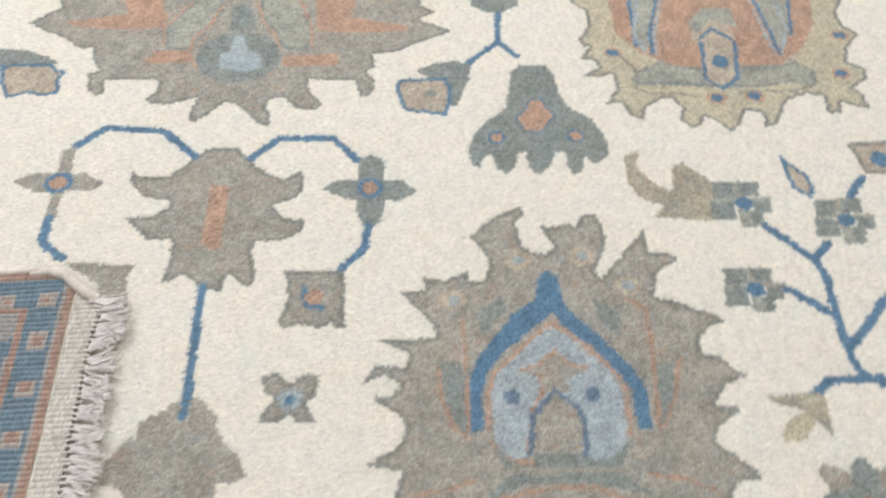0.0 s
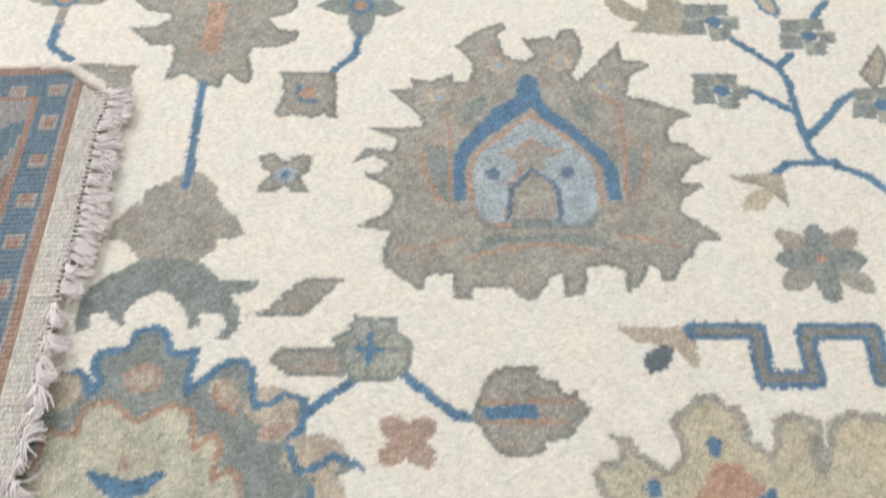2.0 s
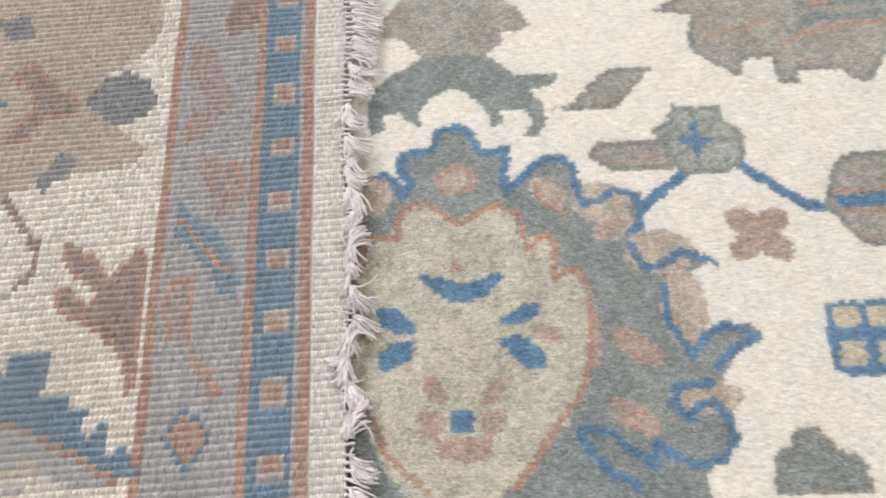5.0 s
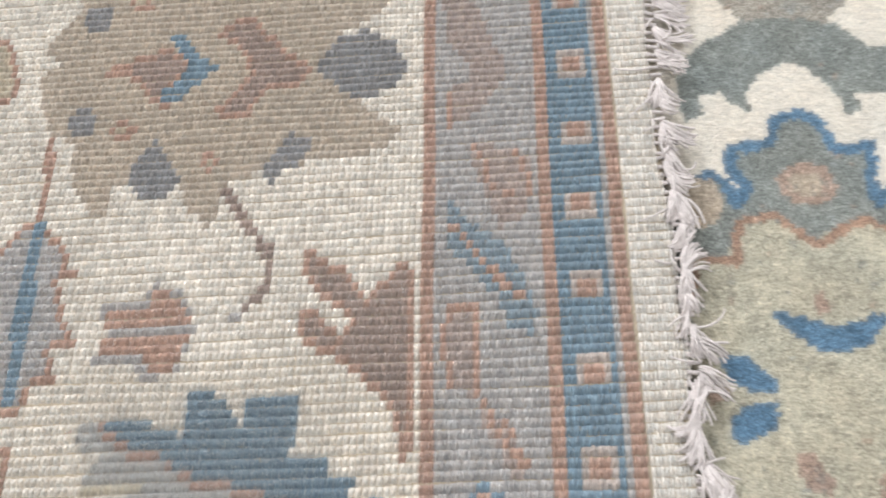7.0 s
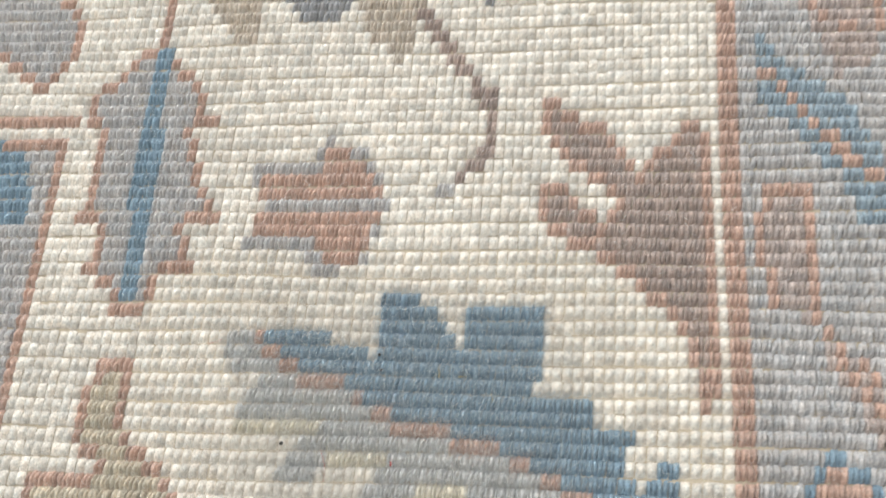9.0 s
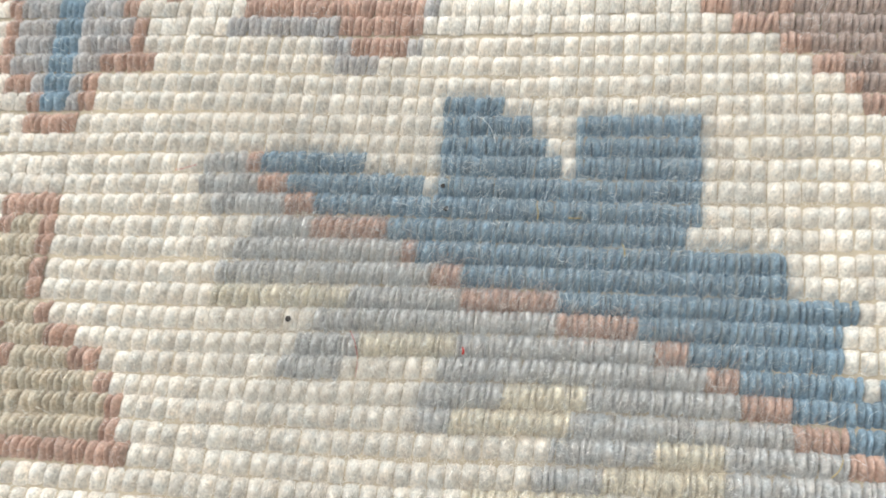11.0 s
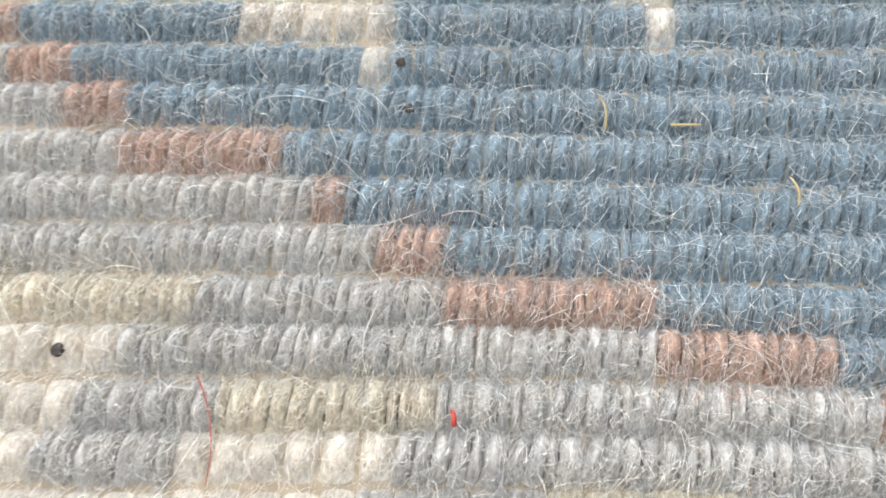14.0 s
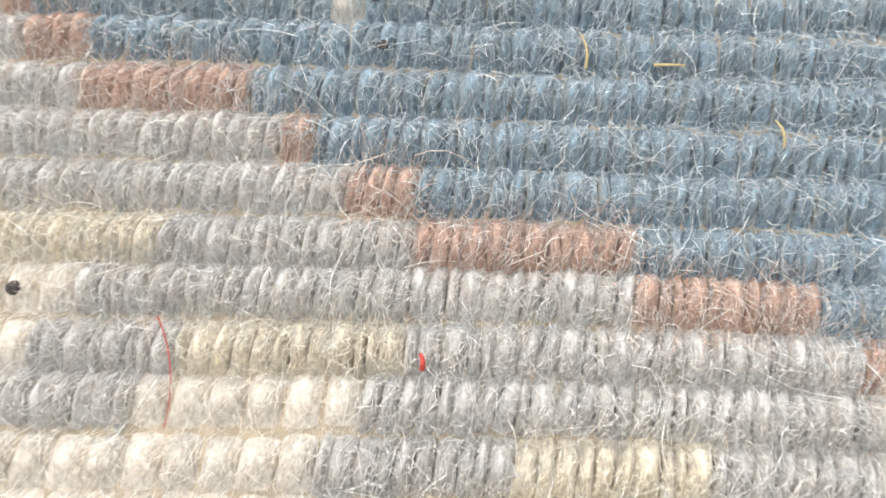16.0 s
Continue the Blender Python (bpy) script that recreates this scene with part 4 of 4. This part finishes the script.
run(11, ("pale_grey", 66, 70), ("cream", 70, 76), ("pale_grey", 76, 88), ("rust", 88, 90), ("blue", 90, 99), ("blue", 102, 104))
run(12, ("pale_grey", 65, 69), ("pale_grey", 75, 91), ("rust", 91, 93), ("blue", 93, 100), ("blue", 101, 104))
run(13, ("pale_grey", 74, 79), ("cream", 79, 84), ("pale_grey", 84, 93), ("rust", 93, 96), ("blue", 96, 104))
run(14, ("pale_grey", 74, 76), ("cream", 76, 83), ("pale_grey", 83, 96), ("rust", 96, 99), ("blue", 99, 104), ("blue", 106, 108))
run(15, ("pale_grey", 82, 88), ("cream", 88, 92), ("pale_grey", 92, 99), ("rust", 99, 101), ("blue", 101, 109))
run(16, ("pale_grey", 81, 85), ("cream", 85, 92), ("pale_grey", 92, 101), ("rust", 101, 103), ("blue", 103, 109))
run(17, ("cream", 77, 85), ("pale_grey", 95, 103), ("rust", 103, 106), ("blue", 106, 111))
run(18, ("pale_grey", 86, 90), ("pale_grey", 98, 105), ("rust", 105, 107))
span("rust", -391, -999, -384, 432)
span("rust", -999, 424, -384, 431)
span("blue", -384, -999, -357, 463)
span("blue", -999, 431, -357, 463)
span("grey", -357, -999, -355, 460)
span("rust", -355, -999, -346, 999)
span("rust", -999, 463, -345, 999)
for k in range(-14, 12):
    v = 99.4 + 49 * k
    if v < 420:
        span("pink_grey", -379, v - 8.5, -361, v + 8.5)
        span("rust", -374, v - 5.3, -365, v + 5.3)
for k in range(14):
    u = -370.5 - 36.6 * k
    span("pink_grey", u - 8.5, 438 - 8, u + 8.5, 438 + 8)
    span("rust", u - 4, 438 - 3, u + 4, 438 + 3)
span("ivory", -345, -999, -300, 999)


def loop_shape(rng, nu, nv, pair, deep=1.0):
    """One knot as it shows on the underside. Undyed ones lie apart as single beads; in dyed wool the two turns of the yarn stand side by side."""
    a, b = np.meshgrid(np.linspace(-1, 1, nu), np.linspace(-1, 1, nv))
    i = np.arange(nu * nv).reshape(nv, nu)
    quads = np.stack([i[:-1, :-1], i[:-1, 1:], i[1:, 1:], i[1:, :-1]], -1).reshape(-1, 4)
    corners, faces = [], []
    split = rng.uniform(-0.7, 0.7)
    for turn, (left, right) in enumerate(((-1.75, split), (split, 1.75)) if pair else ((-1.66, 1.66),)):
        slant, tall = (rng.normal(0.22, 0.2), 2.2 * deep) if pair else (rng.normal(0.14, 0.1), 1.9 * deep)
        middle, wide = (left + right) / 2, (right - left) / 2 + (0.05 if pair else rng.uniform(-0.05, 0.06))
        flank = rng.uniform(0.0, 0.15) if pair else 0.05
        # a rib is round across the row, with a groove to the next; so is each turn of yarn, less deeply
        plump = (flank + (1 - flank) * np.cos(np.pi / 2 * a).clip(0, 1) ** 0.7) * np.cos(np.pi / 2 * b).clip(0, 1) ** 1.05
        x = middle + a * wide + b * slant + rng.normal(0, 0.1)
        y = b * ((2.82 if pair else 2.62) + rng.normal(0, 0.12)) * (1 - 0.1 * a ** 2) + rng.normal(0, 0.16)
        z = plump * (tall + rng.normal(0, 0.2)) + 0.05
        # strands lying side by side in the yarn
        z = z + (0.07 * np.sin(a * 5 + b * 1.5 + rng.uniform(0, 6)) + rng.normal(0, 0.07, a.shape)) * plump
        corners.append(np.stack([x, y, z], -1).reshape(-1, 3) / 1000)
        faces.append(quads + turn * nu * nv)
    return np.concatenate(corners), np.concatenate(faces)


def edge_u(v):
    """Where the woven end stops, with its small waves and its slanting corner."""
    return -0.3215 + 0.0016 * math.sin(31 * v) + 0.001 * math.sin(77 * v + 1) - max(0.0, v - 0.425) * 1.0


def edge_v_top(u):
    """The top of the flat-woven end, where its corner slants away."""
    return 0.4715 - max(0.0, u + 0.369) * 1.0


def woven_corner(d):
    flap = tagged(new("turned_back_rug"), "turned-back rug corner, ribbed underside up, with white fringe", "rug")
    rng = np.random.default_rng(9)
    beads, pairs = [[loop_shape(rng, n, 6, two) for _ in range(24)] for n, two in ((6, False), (5, True))]
    fine_beads, fine_pairs = [[loop_shape(rng, n, 11, two, 1.14) for _ in range(12)] for n, two in ((9, False), (7, True))]
    wave = [0.0005 * math.sin(r * 1.7) for r in range(ROWS_UP)]
    zones = {"kelim_band": [], "guard_stripe": [], "border_stripe": [], "border": []}
    single = []
    for r in range(ROWS_UP):
        v = d.y[r] / 1000
        for c in range(COLS):
            u = d.x[c] / 1000
            if u > min(edge_u(v), -0.345):
                continue
            vv = v + wave[r] * math.sin(u * 23 + r) + 0.0005 * math.sin(u * 41 + r * 0.3)
            uu = u + 0.0004 * math.sin(v * 37 + c * 0.2)
            if FIRST - 13 <= r <= FIRST - 6 and 60 <= c <= 96:
                single.append((uu, vv, d.colour[r, c], r, c))
                continue
            zone = "guard_stripe" if u > -0.391 or v > 0.424 else "border_stripe" if u > -0.459 or v > 0.35 else "border"
            zones[zone].append((uu, vv, d.colour[r, c], r, c))
        # the flat-woven end is finer across
        for u in np.arange(-0.3440, edge_u(v), 0.0021):
            if v < edge_v_top(u):
                zones["kelim_band"].append((u + 0.0003 * math.sin(v * 90), v + 0.0005 * math.sin(u * 41 + r * 0.3), np.array(BACK["bleached"]), r, 0))
    shear = np.array([[1, -0.040, 0], [0.060, 1, 0], [0, 0, 1]])
    for zone, loops in zones.items():
        verts, faces, dyes, at = [], [], [], 0
        for u, v, dye, r, c in loops:
            dyed = dye[2] < 0.93 * BACK["ivory"][2]
            near = FIRST - 20 <= r <= FIRST + 3 and 48 <= c <= 112
            if near:
                co, q = (fine_pairs if dyed else fine_beads)[rng.integers(12)]
            else:
                co, q = (pairs if dyed else beads)[rng.integers(24)]
            x, y = on_flap(u, v)
            low = 0.7 if zone == "kelim_band" else 1.0
            verts.append((co * (0.55, 0.96, 1) if low < 1 else co) @ shear.T * (1, 1, low) + (x, y, TOP - (0.0022 if near else 0.0019)))
            faces.append(q + at)
            dyes.append(np.tile(dye, (len(co), 1)))
            at += len(co)
        part(zone, mesh_of(zone, np.concatenate(verts), np.concatenate(faces), YARN, np.concatenate(dyes)), flap)
    # the ground between the loops, the pile underneath, and what lies beyond the view
    a, b, c, e = on_flap(-1.25, -0.75), on_flap(-0.3225, -0.75), on_flap(-0.3225, 0.425), on_flap(-0.371, 0.4735)
    g = on_flap(-1.25, 0.4735)
    rim = [a, b, c, e, g]
    bm = bmesh.new()
    low, high = [[bm.verts.new((x, y, z)) for x, y in rim] for z in (0.0022, TOP - 0.0021)]
    bm.faces.new(high)
    bm.faces.new(list(reversed(low)))
    for k in range(5):
        bm.faces.new((low[k], low[(k + 1) % 5], high[(k + 1) % 5], high[k]))
    me = bpy.data.meshes.new("foundation")
    bm.to_mesh(me)
    bm.free()
    me.materials.append(WARP)
    part("foundation", me, flap, "cotton warp and weft between the knots")
    return flap, single, shear


flap, single, shear = woven_corner(draft)
# the knots that are seen from nearest, one by one
rng = np.random.default_rng(21)
fine = [[loop_shape(rng, n, 13, two, 1.14) for _ in range(8)] for n, two in ((11, False), (8, True))]
knot_meshes = {}
for u, v, dye, r, c in single:
    key = (int(rng.integers(8)), tuple(round(float(k), 4) for k in dye))
    if key not in knot_meshes:
        co, q = fine[int(dye[2] < 0.93 * BACK["ivory"][2])][key[0]]
        # undyed warp grins through beside some of the turns
        side = np.clip((np.abs(co[:, 0]) * 1000 - 1.35) / 0.4, 0, 1)[:, None]
        grin = side * (0.0, 0.3, 0.1, 0.5)[key[0] % 4]
        knot_meshes[key] = mesh_of("knot", co @ shear.T, q, YARN, np.tile(dye, (len(co), 1)) * (1 - grin) + np.array(BACK["cream"]) * grin)
    ob = part("knot", knot_meshes[key], flap)
    x, y = on_flap(u, v)
    ob.location = (x, y, TOP - 0.0022)


# ---- wool fuzz on the underside ----
def fuzz(count, u0, u1, v0, v1, long, thick, seed, tall=1.0, combed=False, k=5):
    """Loose fibres: combed ones follow the yarn of the loops, the others wander over them."""
    rng = np.random.default_rng(seed)
    # thick in the middle of the patch, thinning out to its rim, thinner on undyed wool
    u, v = rng.uniform(u0, u1, 3 * count), rng.uniform(v0, v1, 3 * count)
    mid = np.maximum(np.abs(2 * (u - u0) / (u1 - u0) - 1), np.abs(2 * (v - v0) / (v1 - v0) - 1))
    c = np.clip(((u * 1000 - U_LEFT) / LOOP).astype(int), 0, COLS - 1)
    r = np.clip(((v * 1000 - V_LOW) / ROW).astype(int), 0, ROWS_UP - 1)
    undyed = draft.colour[r, c, 2] > 0.5
    keep = rng.random(3 * count) < np.clip((1 - mid) / 0.45, 0, 1) * np.where(undyed, 0.5, 1)
    u, v = u[keep][:count], v[keep][:count]
    count = len(u)
    c = np.clip(((u * 1000 - U_LEFT) / LOOP).astype(int), 0, COLS - 1)
    r = np.clip(((v * 1000 - V_LOW) / ROW).astype(int), 0, ROWS_UP - 1)
    dye = draft.colour[r, c]
    pale = rng.uniform(0, 0.62 if combed else 0.85, (count, 1)) ** (1.6 if combed else 0.9)
    dye = dye * (1 - pale) + np.array((0.80, 0.80, 0.77, 1.0)) * pale
    dye[:, :3] *= rng.uniform(0.95, 1.45, (count, 1))
    s = np.linspace(0, 1, k)
    if combed:
        turn = np.where(rng.random(count) < 0.5, 1, -1) * np.pi / 2 - rng.normal(0.3, 0.45, count)
        bend = rng.normal(0, 0.6, count)
    else:
        turn, bend = rng.uniform(0, 2 * np.pi, count), rng.normal(0, 1.0, count)
    length = long * rng.gamma(3, 1 / 3, count)
    angle = turn[:, None] + bend[:, None] * s
    step = length[:, None] / (k - 1)
    dx, dy = np.cumsum(np.cos(angle) * step, 1), np.cumsum(np.sin(angle) * step, 1)
    x, y = on_flap(u, v)
    phase = np.abs((((v[:, None] + dy) * 1000 - V_LOW) / ROW) % 1 - 0.5) * 2
    base = TOP + 0.0003 - (0.0020 if combed else 0.0013) * phase ** 2.2
    rise = rng.uniform(0.0, 0.00035 if combed else 0.0010, count) * tall
    z = base + rise[:, None] * np.sin(np.pi * s * rng.uniform(0.5, 1.0, (count, 1)))
    path = np.stack([x[:, None] + dx, y[:, None] + dy, z], -1)
    radius = thick * rng.uniform(0.6, 1.3, count)[:, None] * (1 - 0.6 * s)
    verts, faces = tubes(path, radius)
    return mesh_of("wool_fuzz", verts, faces, YARN, np.repeat(np.clip(dye, 0, 1), k * 3, axis=0))


NEAR = (-0.648, -0.492, -0.108, 0.012)
tagged(part("wool_fuzz", fuzz(52000, *NEAR, 0.0014, 0.00004, 5, combed=True, k=3), flap), kind="stuff")
tagged(part("wool_fuzz", fuzz(15000, *NEAR, 0.0016, 0.000034, 8, k=4), flap), kind="stuff")
tagged(part("wool_fuzz", fuzz(13000, -0.76, -0.41, -0.17, 0.11, 0.0024, 0.00004, 6, k=4), flap), kind="stuff")
tagged(part("wool_fuzz", fuzz(260, -0.632, -0.508, -0.092, -0.006, 0.0042, 0.000055, 7, 1.7), flap), kind="stuff")


# ---- fringe ----
def tassel(v, seed):
    """A bunch of cotton warp ends: combed straight towards the corner, matted and bent along the edge further down."""
    rng = np.random.default_rng(seed)
    combed = v > 0.19
    count, k = (13, 10) if combed else (int(rng.integers(13, 25)), 10)
    s = np.linspace(0, 1, k)
    lean = rng.normal(-0.10, 0.28) if combed else rng.choice((-1.5, -1.2, -0.6, 0.9, 1.35), p=(0.44, 0.26, 0.12, 0.08, 0.1)) + rng.normal(0, 0.2)
    length = rng.normal(0.026, 0.003) if combed else rng.uniform(0.013, 0.025)
    curl = rng.normal(0.2, 0.7)
    jog = 0.0 if combed else rng.normal(0, 0.004)
    paths, radii = [], []
    for n in range(count):
        side = (n + 0.5) / count - 0.5
        far = length * rng.uniform(0.8, 1.06)
        if combed:
            angle = lean + side * 0.3 + rng.normal(0, 0.12) + rng.normal(0, 0.4) * s ** 2
            u = edge_u(v) + 0.0022 + np.cumsum(np.cos(angle)) * far / k
            w = v + side * 0.0098 * (0.34 + 0.62 * s) + np.cumsum(np.sin(angle)) * far / k
        else:
            # the strands of a felted tassel cling to one bent core and fan out a little at its end
            stray = rng.choice((1.0, 1.8, 3.5), p=(0.72, 0.2, 0.08))
            turn = lean + curl * s ** 1.5 + rng.normal(0, 0.09 * stray) + side * 0.4 * s + np.cumsum(rng.normal(0, 0.08, k))
            u = edge_u(v) + 0.0026 + np.cumsum(np.cos(turn)) * far / k
            w = v + jog + side * 0.0075 * (0.5 + 0.6 * np.sin(np.pi * s ** 0.6)) + np.cumsum(np.sin(turn)) * far / k
        x, y = on_flap(u, w)
        out = np.clip((u - edge_u(v)) / 0.02, 0, 1)
        pile_up = 0.0 if combed else rng.uniform(0, 0.0026)
        z = TOP + 0.0006 - 0.0042 * out ** 1.4 + (pile_up + rng.uniform(-0.0008, 0.0014)) * np.sin(np.pi * s) + rng.uniform(0, 0.0008)
        paths.append(np.stack([x, y, z], -1))
        radii.append((rng.uniform(0.0005, 0.00085) if combed else rng.uniform(0.00055, 0.001)) * (1 - 0.3 * s ** 4) * (1 + 0.12 * np.sin(s * 34 + n)))
    verts, faces = tubes(paths, radii, 6)
    return mesh_of("fringe_tassel", verts, faces, COTTON)


for n in range(-2, 66):
    v = 0.424 - 0.0093 * n
    part("fringe_tassel", tassel(v, 103 + n), flap, "matted white cotton tassel" if v < 0.19 else "combed white cotton tassel")

# the end of the flat-woven band, rolled over at the corner, and the overcast selvedge along the top
def rolled(name, points, radius, wobble, seed, label):
    rng = np.random.default_rng(seed)
    p = np.array(points, float)
    at = np.linspace(0, len(p) - 1, 12 * len(p))
    path = np.stack([np.interp(at, np.arange(len(p)), p[:, k]) for k in range(3)], -1)
    for _ in range(6):
        path[1:-1] = (path[:-2] + 2 * path[1:-1] + path[2:]) / 4
    thick = np.interp(at, np.arange(len(p)), radius) * (1 + wobble * rng.normal(0, 1, len(at)))
    verts, faces = tubes([path], [thick], 12)
    return part(name, mesh_of(name, verts, faces, WORN_BAND), flap, label)


def flap_point(u, v, z):
    return (*on_flap(u / 1000, v / 1000), z)


rolled("selvedge", [flap_point(u, 473.5 + 0.5 * math.sin(u * 0.11), 0.0098) for u in range(-1240, -364, 12)], np.linspace(0.0032, 0.0036, 73), 0.08, 3, "whitish overcast selvedge cord")
rolled("rolled_end", [flap_point(-392, 470, 0.0100), flap_point(-372, 471, 0.0115), flap_point(-356, 465, 0.0120), flap_point(-344, 452, 0.0125), flap_point(-334, 443, 0.0118), flap_point(-322, 437, 0.0098)],
       (0.0026, 0.0048, 0.0062, 0.0060, 0.0052, 0.0036), 0.05, 5, "whitish flat-woven end rolled over at the corner")


def warp_end(v, seed):
    """The warps of one row, twisted together where they leave the flat weave; slots stay open between them."""
    rng = np.random.default_rng(seed)
    s = np.linspace(0, 1, 6)
    x, y = on_flap(edge_u(v) - 0.0015 + 0.0068 * s, v + rng.normal(0, 0.0004) + rng.normal(0, 0.0007) * s)
    verts, faces = tubes([np.stack([x, y, TOP - 0.0006 - 0.001 * s ** 2], -1)], [0.00135 - 0.00035 * np.sin(np.pi * s) + rng.normal(0, 0.0001, 6)], 7)
    return mesh_of("warp_end", verts, faces, COTTON)


for r in range(ROWS_UP):
    if V_LOW + ROW * r < 432:
        part("warp_end", warp_end((V_LOW + ROW * (r + 0.5)) / 1000, 700 + r), flap)


def stray_cord(v, seed):
    """A single warp end that lies loose over the edge."""
    rng = np.random.default_rng(seed)
    s = np.linspace(0, 1, 9)
    angle = rng.uniform(-2.9, 0.6) + rng.normal(0, 1.0) * s
    far = rng.uniform(0.010, 0.026)
    x, y = on_flap(edge_u(v) + rng.uniform(-0.004, 0.008) + np.cumsum(np.cos(angle)) * far / 9, v + np.cumsum(np.sin(angle)) * far / 9)
    path = np.stack([x, y, TOP + 0.0016 + 0.0015 * np.sin(np.pi * s) - 0.003 * np.clip((x - x[0]) / 0.02, 0, 1)], -1)
    verts, faces = tubes([path], [0.0007 * (1 - 0.4 * s ** 2)], 6)
    return mesh_of("stray_cord", verts, faces, COTTON)


for n in range(26):
    part("stray_cord", stray_cord(0.30 - 0.0185 * n, 400 + n), flap)


# ---- bits caught in the wool ----
def seed(x, y, size):
    bm = bmesh.new()
    bmesh.ops.create_icosphere(bm, subdivisions=2, radius=size)
    for v in bm.verts:
        v.co *= 1 + 0.3 * noise.noise(v.co * 4000 + Vector((x * 900, y * 900, 0)))
        v.co.z *= 0.6
    me = bpy.data.meshes.new("seed_husk")
    bm.to_mesh(me)
    bm.free()
    me.materials.append(DARK_SEED)
    ob = tagged(new("seed_husk", me), "tiny dark seed husk caught in the wool", "speck", "husks in the wool")
    ob.location = (x, y, TOP + size * 0.2)


for x, y, size in ((-0.6090, -0.0655, 0.00075), (-0.5785, -0.0315, 0.0006), (-0.5770, -0.0370, 0.0006)):
    seed(x, y, size)


def bit(name, label, x, y, length, angle, bend, radius, mat):
    s = np.linspace(0, 1, 9)
    a = radians(angle) + bend * s
    path = np.stack([x + np.cumsum(np.cos(a)) * length / 9, y + np.cumsum(np.sin(a)) * length / 9, TOP + 0.0003 + 0.0005 * np.sin(np.pi * s)], -1)
    verts, faces = tubes([path], [radius * (1 - 0.4 * s)], 5)
    tagged(new(name, mesh_of(name, verts, faces, mat)), label, "lint")


for x, y, angle, size in ((-0.5565, -0.0385, 80, 0.0042), (-0.5500, -0.0370, -15, 0.0035), (-0.5370, -0.0455, 85, 0.0035), (-0.4950, -0.0875, 40, 0.005)):
    bit("straw_bit", "short yellowish straw bit caught in the wool", x, y, size, angle, 0.6, 0.00018, STRAW)
bit("lint_thread", "thin curved red lint thread on the wool", -0.5955, -0.0660, 0.012, -50, -0.8, 0.00007, RED_LINT)
bit("lint_thread", "tiny red lint tuft on the wool", -0.5696, -0.0698, 0.0016, 70, 1.0, 0.0003, RED_LINT)
bit("lint_thread", "thin red lint thread on the wool", -0.6430, -0.0325, 0.006, 5, 0.5, 0.00008, RED_LINT)
